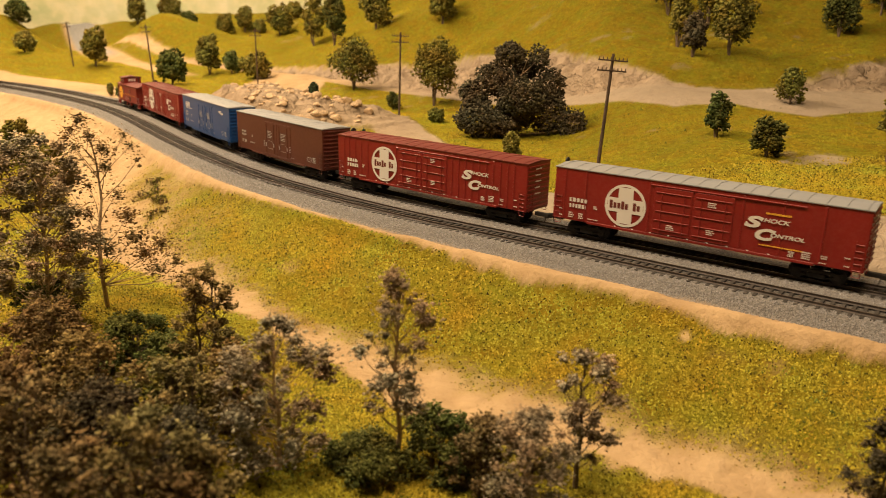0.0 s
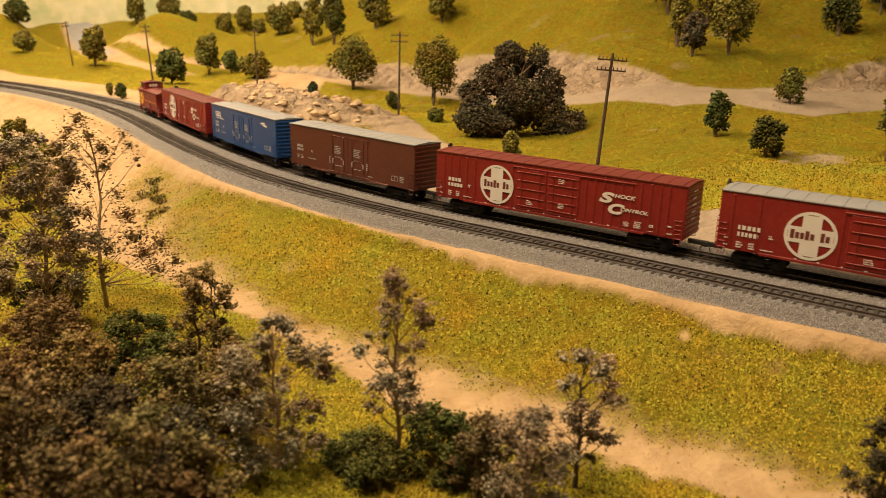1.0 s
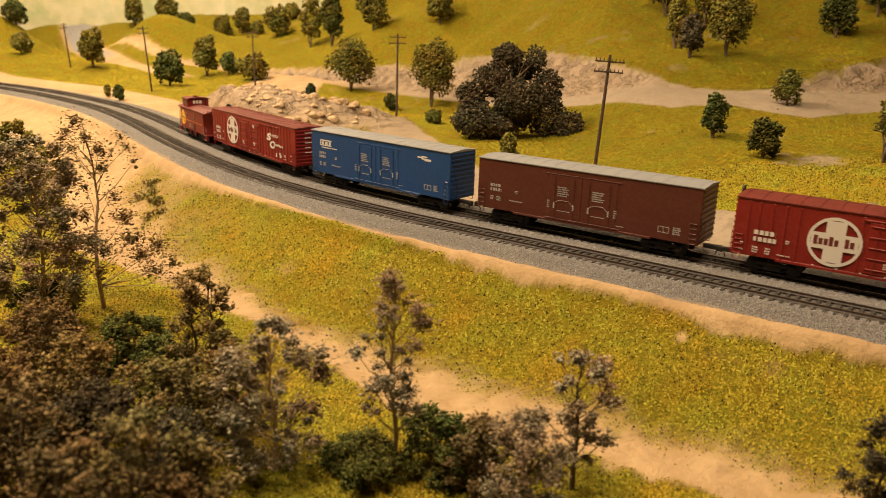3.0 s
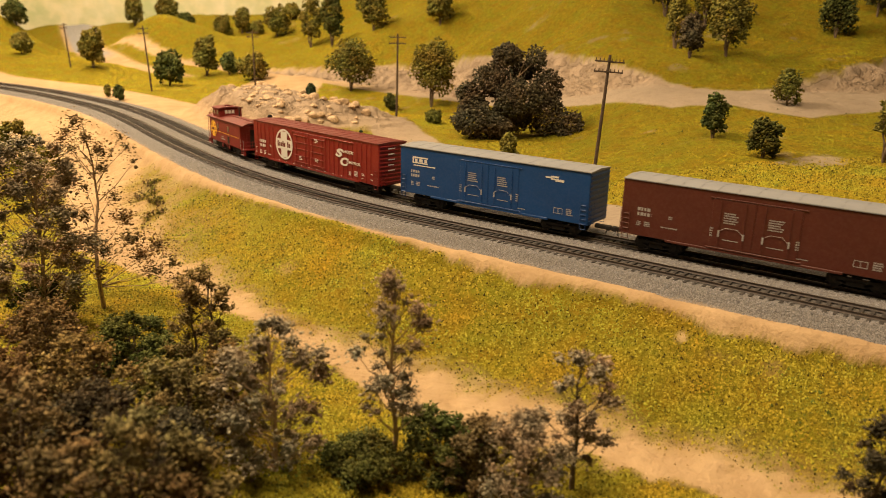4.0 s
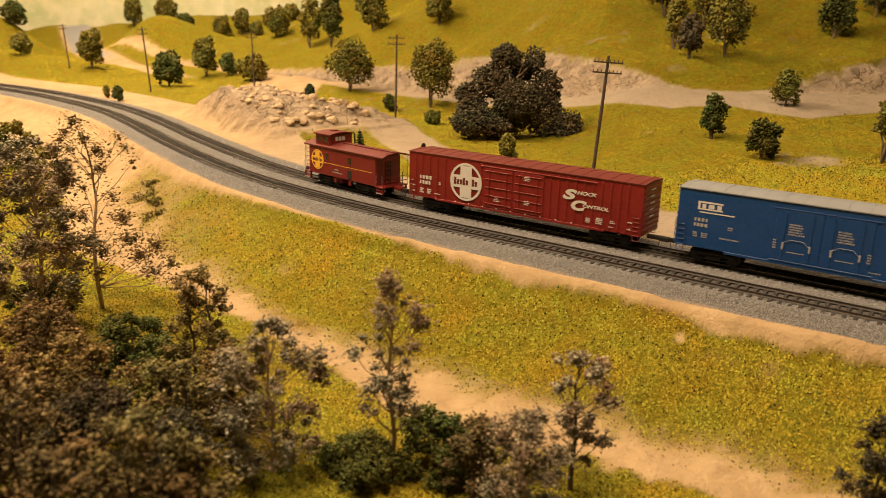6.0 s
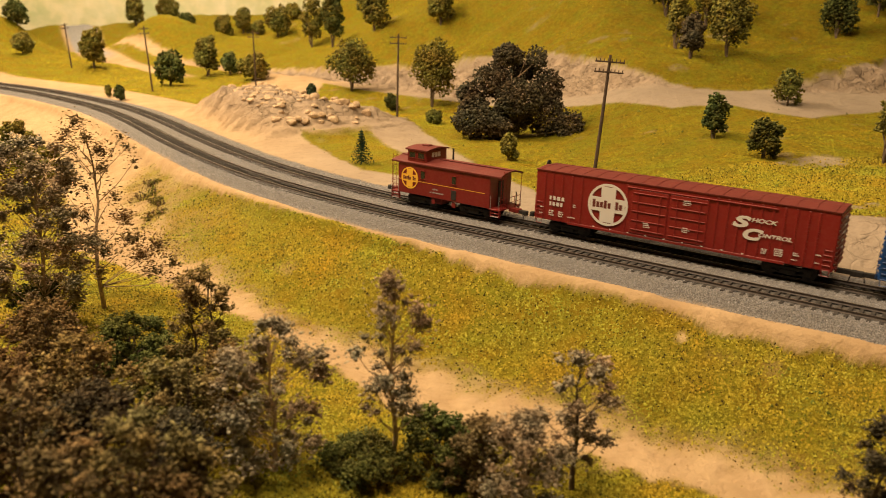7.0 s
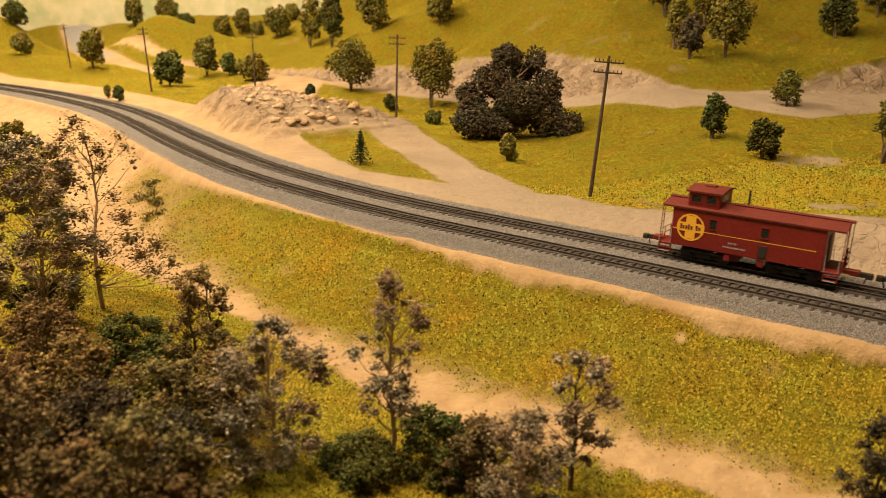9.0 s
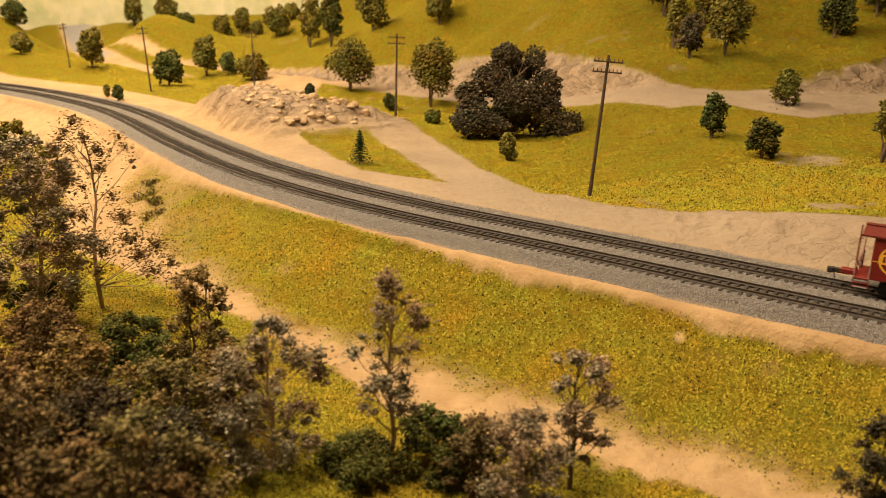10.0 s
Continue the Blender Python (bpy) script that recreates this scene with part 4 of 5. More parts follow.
def caboose(lead):
    c = car("caboose", "dark red caboose with cupola and yellow emblem", 0.13, 0.030, lead)
    w, sill, eave = 0.0165, 0.0105, 0.0385
    part("body", block(bmesh.new(), (-0.0545, -w, sill), (0.0490, w, eave), 0.0004), CABRED, c)

    def arched(x0, x1, half, z, rise, thick):
        bm = bmesh.new()
        n = 8
        rings = []
        for x in (x0, x1):
            up = [bm.verts.new((x, half * (2 * i / n - 1), z + rise * (1 - (2 * i / n - 1) ** 2))) for i in range(n + 1)]
            dn = [bm.verts.new((x, half * (2 * i / n - 1), z - thick + rise * (1 - (2 * i / n - 1) ** 2))) for i in range(n, -1, -1)]
            rings.append(up + dn)
        k = len(rings[0])
        for i in range(k):
            j = (i + 1) % k
            bm.faces.new((rings[0][i], rings[0][j], rings[1][j], rings[1][i]))
        bm.faces.new(rings[0][::-1]), bm.faces.new(rings[1])
        bmesh.ops.recalc_face_normals(bm, faces=bm.faces)
        return bm

    part("roof", arched(-0.0620, 0.0605, w + 0.0010, eave + 0.0012, 0.0034, 0.0012), REDROOF, c)
    bm = block(bmesh.new(), (-0.0625, -0.0028, eave + 0.0048), (-0.047, 0.0028, eave + 0.0054), 0.0001)
    block(bm, (-0.0165, -0.0028, eave + 0.0048), (0.0625, 0.0028, eave + 0.0054), 0.0001)
    part("running_board", bm, REDROOF, c)
    cup = part("cupola", block(bmesh.new(), (-0.0450, -w + 0.0016, eave), (-0.0225, w - 0.0016, eave + 0.0132), 0.0005), CABRED, c)
    part("cupola_roof", arched(-0.0468, -0.0207, w - 0.0004, eave + 0.0136, 0.0018, 0.0012), REDROOF, cup)
    part("roof_hatch", block(bmesh.new(), (-0.038, -0.003, eave + 0.0145), (-0.030, 0.003, eave + 0.0166), 0.0004), REDROOF, cup)
    for turn in (0, 180):
        sgn = 1 if turn == 0 else -1
        for x in (-0.0390, -0.0285):
            pane = part("cupola_window", block(bmesh.new(), (-0.0036, -0.0003, eave + 0.0056), (0.0036, 0.0003, eave + 0.0106)), DOORGLASS, cup, "dark cupola window")
            pane.matrix_basis = pose(x, -sgn * (w - 0.0017), 0)
            rim = block(bmesh.new(), (-0.0042, -0.0006, eave + 0.0050), (0.0042, 0.0006, eave + 0.0056))
            block(rim, (-0.0042, -0.0006, eave + 0.0106), (0.0042, 0.0006, eave + 0.0112))
            for u in (-0.0042, 0.0036):
                block(rim, (u, -0.0006, eave + 0.0056), (u + 0.0006, 0.0006, eave + 0.0106))
            part("window_frame", rim, CABRED, pane)
        for x, z, a, b in ((-0.0250, 0.0298, 0.0022, 0.0034), (0.0105, 0.0298, 0.0022, 0.0034)):
            win = part("window", block(bmesh.new(), (-a, -0.0002, -b), (a, 0.0002, b)), DOORGLASS, c, "small dark side window")
            win.matrix_basis = pose(x, -sgn * (w + 0.0001), z)
            fr = block(bmesh.new(), (-a - 0.0006, -0.0005, b), (a + 0.0006, 0.0002, b + 0.0006))
            block(fr, (-a - 0.0006, -0.0005, -b - 0.0006), (a + 0.0006, 0.0002, -b))
            part("window_frame", fr, CABRED, win)
        box = part("tool_panel", block(bmesh.new(), (-0.0028, -0.0005, -0.0042), (0.0028, 0.0003, 0.0042), 0.0002), BLACK, c, "dark panel below the window")
        box.matrix_basis = pose(0.0105, -sgn * w, 0.0165)
        part("stripe", block(bmesh.new(), (-0.0535, -0.0001, -0.00022), (0.0440, 0.0001, 0.00022)), YELLOW, c, "thin yellow stripe").matrix_basis = pose(0, -sgn * w, 0.0232)
        em = pose(0, 0, 0, 0, 0, turn)
        emblem(c, em @ pose(-0.0405 if turn == 0 else 0.0405, -w - 0.0002, 0.0252), 0.0100, YELLOW)
        bm = bars(bmesh.new(), -0.0130, 0.0190, 0.008, 0.0015, 1, np.random.default_rng(3), 0.2)
        bars(bm, -0.0165, 0.0160, 0.016, 0.0014, 1, np.random.default_rng(4), 0.2)
        tagged(part("lettering", bm, DULL, c, "two small pale bars of lettering"), kind="stuff").matrix_basis = em @ pose(0 if turn == 0 else 0.009, -w - 0.0001, 0)
        for x in (-0.0130, 0.010):
            part("sill_step", block(bmesh.new(), (-0.002, -0.0004, -0.004), (0.002, 0.0004, 0.001), 0.0002), CABRED, c).matrix_basis = pose(x, -sgn * (w - 0.001), 0.009)
        for x in (-0.0585, 0.0545):
            bm = bmesh.new()
            for k in range(3):
                block(bm, (-0.0042, -0.0012, -0.0025 * k - 0.0004), (0.0042, 0.0012, -0.0025 * k + 0.0004), 0.0001)
            block(bm, (-0.0046, -0.0012, -0.0060), (-0.0040, 0.0012, 0.0010))
            block(bm, (0.0040, -0.0012, -0.0060), (0.0046, 0.0012, 0.0010))
            edge = block(bmesh.new(), (-0.0040, -0.0016, -0.0056), (0.0040, -0.0012, -0.0050))
            for u in (-0.0043, 0.0043):
                rod(edge, (u, -0.0016, 0.001), (u, -0.0016, 0.0125), 0.00022, sides=4)
            part("grab_iron", edge, DULL, c, "pale grab irons and step edge").matrix_basis = pose(x, -sgn * (w - 0.0015), 0.0098, 0, 0, turn)
            part("platform_steps", bm, CABRED, c).matrix_basis = pose(x, -sgn * (w - 0.0015), 0.0098)
    # name marks on the cupola's leading end
    bm = bmesh.new()
    for k in range(3):
        block(bm, (-0.0062 + 0.0044 * k, -0.0001, -0.0021), (-0.0062 + 0.0044 * k + 0.0034, 0.0001, 0.0021))
        block(bm, (-0.0055 + 0.0044 * k, -0.0002, -0.0008), (-0.0055 + 0.0044 * k + 0.002, 0.0001, 0.0002))
    part("end_lettering", bm, WHITE, cup, "plain pale bars").matrix_basis = pose(-0.0224, -0.001, eave + 0.0088, 0, 0, 90)
    part("stove_pipe", rod(bmesh.new(), (-0.0080, 0.006, eave + 0.002), (-0.0080, 0.006, eave + 0.0150), 0.0008, sides=8), BLACK, c)
    for s, x0, x1 in ((-1, -0.0625, -0.0540), (1, 0.0485, 0.0600)):
        part("platform", block(bmesh.new(), (x0, -w, 0.0098), (x1, w, 0.0110), 0.0002), CABRED, c)
        out = x0 if s < 0 else x1
        bm = bmesh.new()
        for y in (-w + 0.001, -0.006, 0.006, w - 0.001):
            rod(bm, (out, y, 0.0108), (out, y, 0.0200), 0.0003, sides=4)
        for z in (0.0200, 0.0155):
            rod(bm, (out, -w + 0.001, z), (out, w - 0.001, z), 0.0003, sides=4)
        for y in (-w + 0.001, w - 0.001):
            rod(bm, (out, y, 0.0200), (out, y, eave + 0.0010), 0.0003, sides=4)
        part("end_railing", bm, CABRED, c)
        lad = ladder(c, 0, 0, 0.0105, eave + 0.006, 0.0045, 8, CABRED, "end_ladder")
        lad.matrix_basis = pose(out + s * 0.0008, -0.011, 0, 0, 0, 90)
        part("end_door", block(bmesh.new(), (-0.0004, -0.004, 0.0115), (0.0004, 0.004, 0.033), 0.0002), BLACK, c).matrix_basis = pose(-0.0546 if s < 0 else 0.0491, 0, 0)
        part("draft_sill", block(bmesh.new(), (min(out, out + s * 0.010), -0.003, 0.0080), (max(out, out + s * 0.010), 0.003, 0.0112), 0.0003), CABRED, c)
        coupler(c, out + s * 0.004, s)
        part("brake_stand", rod(bmesh.new(), (out - s * 0.001, 0.010, 0.0108), (out - s * 0.001, 0.010, 0.0230), 0.0005, sides=6), BLACK, c)
    part("battery_box", block(bmesh.new(), (-0.0150, -0.0120, 0.0045), (-0.0060, 0.0120, 0.0106), 0.0004), CABRED, c)
    part("air_tank", rod(bmesh.new(), (-0.0020, 0.004, 0.0072), (0.0120, 0.004, 0.0072), 0.0024, sides=12), BLACK, c)
    return c


boxcar("oxide red boxcar with grey roof and white emblem", 0.226, 0.0542, 0.0126, BOXRED, SILVER, 0.5724, "grey_roof", 0.5)
boxcar("oxide red ribbed boxcar with red roof and white emblem", 0.226, 0.0524, 0.0120, BOXRED, REDROOF, 0.3226, "ribbed", 0.4)
boxcar("brown smooth-sided boxcar with grey roof and double doors", 0.1915, 0.0540, 0.0115, BROWN, SILVER, 0.0906, "smooth", 0.42)
boxcar("blue smooth-sided boxcar with grey roof and white marks", 0.1915, 0.0540, 0.0115, BLUE, SILVER, -0.128, "smooth", 0.42)
boxcar("oxide red ribbed boxcar with red roof coupled to the caboose", 0.2245, 0.0512, 0.0108, BOXRED, REDROOF, -0.3619, "ribbed", 0.4)
caboose(-0.5671)

# ---- poles and plants ----
def telegraph_pole(x, y, z, tall, lean, turn):
    p = tagged(new("telegraph_pole"), "dark wooden telegraph pole with two crossarms", "telegraph pole", "telegraph poles")
    p.matrix_basis = pose(x, y, z, 0, lean, turn)
    part("shaft", rod(bmesh.new(), (0, 0, -0.01), (0, 0, tall), 0.0021, 0.0014, 8), POLE, p)
    for h in (tall * 0.955, tall * 0.885):
        arm = part("crossarm", block(bmesh.new(), (-0.0145, -0.0022, h - 0.0007), (0.0145, -0.0010, h + 0.0007), 0.0002), POLE, p)
        for i in range(8):
            u = -0.0135 + 0.027 * i / 7
            part("insulator", rod(bmesh.new(), (u, -0.0016, h + 0.0005), (u, -0.0016, h + 0.0030), 0.0006, 0.0004, 5), POLE, arm)
    return p


def crown_ball(tall, wide, base, n, rng, tip=0.75):
    """Lumps of a rounded crown: dicts of place and radii round an axis."""
    out = [((0, 0, tall * (base + (1 - base) * 0.5)), wide * 0.36, tall * (1 - base) * 0.40)]
    for k in range(n):
        f = (k + 0.5) / n
        a = k * 2.4 + rng.uniform(-0.6, 0.6)
        ring = wide * 0.30 * math.sin(math.pi * (0.2 + 0.72 * f)) ** 0.6
        r = wide * rng.uniform(0.17, 0.25) * (1 - (1 - tip) * f)
        out.append(((ring * math.cos(a), ring * math.sin(a), tall * (base + (1 - base) * (0.14 + 0.72 * f))), r, min(r * 1.05, tall * 0.22)))
    return out


def crown_airy(tall, wide, base, n, rng):
    """Many small separate tufts on long limbs, with gaps between."""
    out = []
    for k in range(n):
        f = (k + 0.5) / n
        a = k * 2.4 + rng.uniform(-0.7, 0.7)
        ring = wide * 0.5 * rng.uniform(0.25, 1.0) * math.sin(math.pi * (0.22 + 0.70 * f)) ** 0.7
        r = wide * rng.uniform(0.06, 0.14)
        out.append(((ring * math.cos(a), ring * math.sin(a), tall * (base + (1 - base) * min(0.97, f + rng.uniform(-0.05, 0.05)))), r, r * 0.8))
    return out


def tree(name, label, x, y, tall, lumps, leaf, bark, seed, count, grain, base=0.2, stems=2, girth=0.014, shell=0.45, group="", jag=0.6, limb=0.42, loose=0.75):
    """Tapered, forked trunk with a limb to every lump of the crown; each lump is a cloud of small uneven leaf clumps."""
    rng = np.random.default_rng(seed)
    t = tagged(new(name), label, "bush" if name == "bush" else "tree", group)
    t.matrix_basis = pose(x, y, ground_z(x, y) - 0.001)
    bm = bmesh.new()
    r0 = 0.0006 + girth * tall
    high = max(c[2] for c, _, _ in lumps)
    paths = []
    for k in range(stems):
        a = 2 * math.pi * k / stems + rng.uniform(0, 1)
        lean = 0.0 if stems == 1 else 0.10 * tall
        path = [Vector((0, 0, -0.003))]
        for i in range(1, 6):
            f = i / 5
            path.append(Vector((lean * f * math.cos(a) + rng.normal(0, 0.012) * tall, lean * f * math.sin(a) + rng.normal(0, 0.012) * tall, high * f * (0.98 if k == 0 else 0.8))))
        paths.append(path)
        for i in range(5):
            rod(bm, path[i], path[i + 1], r0 * (1 - 0.17 * i), r0 * (1 - 0.17 * (i + 1)), 7)
    for k, (c, r, rz) in enumerate(lumps):
        path = paths[k % stems]
        c = Vector(c)
        h = max(0.6 * base * tall, c.z - 0.12 * tall - 0.4 * math.hypot(c.x, c.y))
        f = min(4.99, max(0.0, h / max(1e-6, path[-1].z) * 5))
        root = path[int(f)].lerp(path[int(f) + 1], f - int(f))
        mid = root.lerp(c, 0.55) + Vector((rng.normal(0, 0.01), rng.normal(0, 0.01), -0.015)) * tall
        rod(bm, root, mid, r0 * limb, r0 * limb * 0.66, 5)
        rod(bm, mid, c, r0 * limb * 0.66, r0 * limb * 0.3, 4)
        for _ in range(3):
            rod(bm, mid.lerp(c, 0.6), c + Vector(rng.normal(0, 0.5, 3)) * r, r0 * limb * 0.3, r0 * 0.05, 4)
    part("trunk", bm, bark, t)
    area = np.array([r * max(r, rz) for _, r, rz in lumps])
    pick = rng.choice(len(lumps), count, p=area / area.sum())
    way = rng.normal(size=(count, 3))
    way /= np.linalg.norm(way, axis=1)[:, None]
    cen = np.array([lumps[i][0] for i in pick], float)
    rad = np.array([(lumps[i][1], lumps[i][1], lumps[i][2]) for i in pick])
    out = rng.uniform(shell, 1.08, count) if shell > 0 else np.abs(rng.normal(0, loose, count))
    uneven = 1 + 0.22 * wave(way[:, 0] * 2 + cen[:, 0] * 90, way[:, 2] * 2 + way[:, 1], 0.8, seed)
    cen = cen + way * rad * (out * uneven)[:, None]
    cen = cen[cen[:, 2] > 0.0005]
    v, f = grains(cen, grain * rng.uniform(0.5, 1.6, len(cen)), rng, *((0.4, 0.9) if grain < 0.001 else (0.8, jag)))
    crown = new("crown", fast_mesh("crown", v, f, leaf))
    crown.parent = t
    return t


def pine(x, y, tall):
    rng = np.random.default_rng(8)
    t = tagged(new("pine_tree"), "small dark green model pine beside the track", "tree")
    t.matrix_basis = pose(x, y, ground_z(x, y))
    part("trunk", rod(bmesh.new(), (0, 0, -0.002), (0, 0, tall), 0.0008, 0.0003, 6), BARK, t)
    cen, size = [], []
    for k in range(13):
        h = tall * (0.10 + 0.88 * k / 13)
        reach = 0.40 * tall * (1 - k / 13.5)
        for j in range(9):
            a = j * 0.7 + k * 0.37 + rng.uniform(-0.2, 0.2)
            for q in range(5):
                u = reach * (q + 0.6) / 5 * rng.uniform(0.85, 1.1)
                cen.append((u * math.cos(a), u * math.sin(a), h - 0.18 * u + rng.normal(0, 0.0004)))
                size.append(0.0014 - 0.0001 * q)
    v, f = grains(np.array(cen), np.array(size), rng, 0.55, 0.6)
    crown = new("crown", fast_mesh("crown", v, f, LEAF["pine"]))
    crown.parent = t


def boulder_mesh(seed):
    rng = np.random.default_rng(seed)
    bm = bmesh.new()
    bmesh.ops.create_icosphere(bm, subdivisions=2, radius=1.0)
    cuts = [Vector(rng.normal(size=3)).normalized() for _ in range(9)]
    for v in bm.verts:
        for c in cuts:
            over = v.co.dot(c) - 0.72
            if over > 0:
                v.co -= c * over
        v.co *= 1 + 0.05 * rng.normal()
    me = bpy.data.meshes.new("boulder")
    bm.to_mesh(me)
    bm.free()
    me.materials.append(ROCK)
    return me


for x, y, tall, lean, turn in ((0.145, 0.747, 0.137, 3.2, 6), (-0.089, 1.346, 0.144, 0.4, -4), (-0.442, 1.78, 0.135, -0.8, -10), (-0.658, 1.72, 0.140, -4.5, -20), (-1.042, 2.151, 0.118, -5, -25)):
    telegraph_pole(x, y, ground_z(x, y), tall, lean, turn)

# ---- trees on the far hills ----
RNG = np.random.default_rng(77)
FARTREES = (
    (-1.385, 2.53, 0.080, 0.080), (-1.22, 2.238, 0.062, 0.065), (-1.47, 2.45, 0.085, 0.062), (-0.989, 2.174, 0.114, 0.079), (-0.663, 1.85, 0.085, 0.072),
    (-0.661, 2.132, 0.115, 0.077), (-1.27, 3.2, 0.13, 0.09), (-1.12, 3.15, 0.109, 0.10), (-1.016, 3.06, 0.072, 0.066), (-0.864, 3.02, 0.094, 0.074), (-0.80, 3.06, 0.101, 0.074),
    (-0.594, 2.733, 0.107, 0.098), (-0.595, 2.118, 0.063, 0.046), (-0.50, 1.99, 0.068, 0.085), (-0.724, 2.987, 0.053, 0.053), (-0.433, 2.478, 0.16, 0.085), (-0.335, 2.255, 0.165, 0.075),
    (-0.209, 2.183, 0.12, 0.098), (-0.025, 2.068, 0.11, 0.08), (-0.613, 3.10, 0.064, 0.067))
for i, (x, y, h, w) in enumerate(FARTREES):
    tree("tree", "rounded olive-green model tree on the dry hills", x, y, h, crown_ball(h, w, 0.12, 9, RNG), LEAF["olive" if i % 4 else "deep"], BARK, 100 + i, 1500, 0.0032, 0.10, 2, shell=0.7, group="trees on the hills")
for i, (x, y, h, w, leaf) in enumerate(((0.412, 1.35, 0.080, 0.046, "oak"), (0.405, 1.42, 0.105, 0.040, "olive"), (0.478, 1.36, 0.115, 0.084, "olive"), (0.43, 1.60, 0.11, 0.08, "deep"), (0.50, 1.56, 0.12, 0.07, "olive"),
                                       (0.704, 1.45, 0.085, 0.071, "deep"), (0.80, 1.50, 0.09, 0.065, "deep"), (0.85, 1.62, 0.10, 0.07, "oak"))):
    tree("tree", "dark green model tree on the grassy hillside", x, y, h, crown_ball(h, w, 0.16, 9, RNG), LEAF[leaf], BARK, 140 + i, 1500, 0.0023, 0.16, 3, group="trees on the hills")

# ---- trees and bushes on the meadow ----
tree("tree", "spreading olive model tree with forked stems", -0.216, 1.729, 0.113, crown_ball(0.113, 0.112, 0.20, 11, RNG, 0.9), LEAF["olive"], BARK, 1, 2600, 0.0023, 0.25, 4)
tree("tree", "round olive model tree with forked stems", -0.031, 1.487, 0.128, crown_ball(0.128, 0.098, 0.22, 12, RNG, 0.85), LEAF["olive"], BARK, 2, 2800, 0.0021, 0.25, 3)
OAK = [((dx * 0.00086, dy, (245 - py) * 0.00088), rx * 0.00086, rz * 0.00088) for dx, py, rx, rz, dy in (
    (-58, 213, 43, 27, -0.01), (-10, 107, 27, 19, 0.0), (42, 113, 18, 21, 0.01), (-35, 147, 31, 28, 0.0), (8, 177, 38, 32, -0.02), (62, 160, 28, 30, 0.01), (62, 205, 34, 34, 0.0), (102, 222, 22, 32, -0.03), (-75, 172, 20, 20, 0.02), (0, 210, 36, 30, 0.02), (20, 135, 22, 18, 0.03), (-25, 222, 30, 20, -0.02), (-62, 188, 24, 20, 0.0))]
tree("tree", "large dark spreading oak with lumpy crown", 0.094, 1.158, 0.139, OAK, LEAF["oak"], PALEBARK, 3, 17000, 0.0017, 0.06, 3, shell=0.6)
for i, (x, y, h, w, leaf) in enumerate(((-0.024, 1.326, 0.027, 0.031, "olive"), (0.077, 0.949, 0.038, 0.026, "olive"), (-0.11, 1.497, 0.038, 0.031, "deep"), (-0.216, 1.223, 0.028, 0.017, "pine"),
                                       (0.32, 0.922, 0.060, 0.035, "deep"), (0.34, 0.818, 0.047, 0.042, "deep"), (0.474, 1.084, 0.056, 0.046, "olive"), (-0.706, 1.604, 0.03, 0.014, "olive"), (-0.661, 1.552, 0.035, 0.025, "deep"))):
    tree("bush", "small dark green bush on the dry grass", x, y, h, crown_ball(h, w, 0.08, 8, RNG, 0.65), LEAF[leaf], BARK, 170 + i, 1100, 0.0016, 0.05, 3, group="bushes on the meadow")
tree("tree", "slender dark tree with thin bare lower stems", 0.447, 0.778, 0.074, crown_ball(0.074, 0.030, 0.30, 8, RNG), LEAF["olive"], BARK, 190, 1100, 0.0013, 0.25, 3)
pine(-0.101, 0.894, 0.042)

# ---- trees below the bank, near the camera ----
def near_tree(kind, label, x, y, h, w, leaf, seed, n, grain, bark=BARK, base=0.15, lumps=14, stems=1, girth=0.010, loose=0.75):
    shape = crown_airy(h, w, base, lumps, RNG)
    tree("bush" if kind == "bush" else "tree", label, x, y, h, shape, LEAF[leaf], bark, seed, n, grain, base, stems, girth, 0.0 if kind != "bush" else 0.2, limb=0.26, loose=loose)


near_tree("full", "tall grey-green tree with fine dense foliage", -0.277, 0.50, 0.134, 0.080, "grey", 201, 20000, 0.00092, PALEBARK, base=0.16, lumps=60, loose=0.6)
PALE = [((dx * 0.00043, dy, (560 - py) * 0.00043), rr * 0.00060, rr * 0.00050) for dx, py, rr, dy in (
    (-15, 226, 15, 0.0), (-38, 246, 14, 0.004), (2, 252, 15, -0.004), (14, 276, 16, 0.005), (-22, 270, 13, -0.006), (18, 305, 13, 0.0), (-55, 262, 10, 0.01),
    (48, 252, 9, 0.008), (66, 268, 10, 0.0), (82, 290, 8, -0.008), (40, 395, 20, 0.01), (70, 420, 22, -0.01), (100, 440, 20, 0.005), (128, 470, 14, 0.0), (140, 492, 10, -0.006),
    (62, 465, 22, 0.012), (28, 440, 18, -0.015), (95, 485, 18, 0.0), (-30, 395, 16, 0.01), (-42, 440, 18, -0.008), (-62, 335, 15, 0.006), (-28, 345, 12, 0.014), (36, 350, 12, 0.0), (10, 480, 14, -0.01))]
tree("tree", "thin pale-trunked tree with sparse reddish leaves", -0.259, 0.545, 0.149, PALE, LEAF["brown"], PALEBARK, 202, 4600, 0.00080, 0.22, 1, 0.008, 0.0, limb=0.24)
near_tree("full", "grey-brown bushy tree with fine foliage", -0.137, 0.400, 0.080, 0.044, "dusty", 203, 8000, 0.00075, base=0.12, lumps=50, stems=2, loose=0.6)
near_tree("full", "grey conical tree with dusty foliage", -0.080, 0.325, 0.080, 0.056, "grey", 204, 9000, 0.00078, PALEBARK, base=0.10, lumps=60, loose=0.6)
near_tree("airy", "tall thin tree with sparse dark leaf tufts", -0.024, 0.330, 0.106, 0.036, "grey", 205, 4600, 0.00070, PALEBARK, 0.32, 42, girth=0.008)
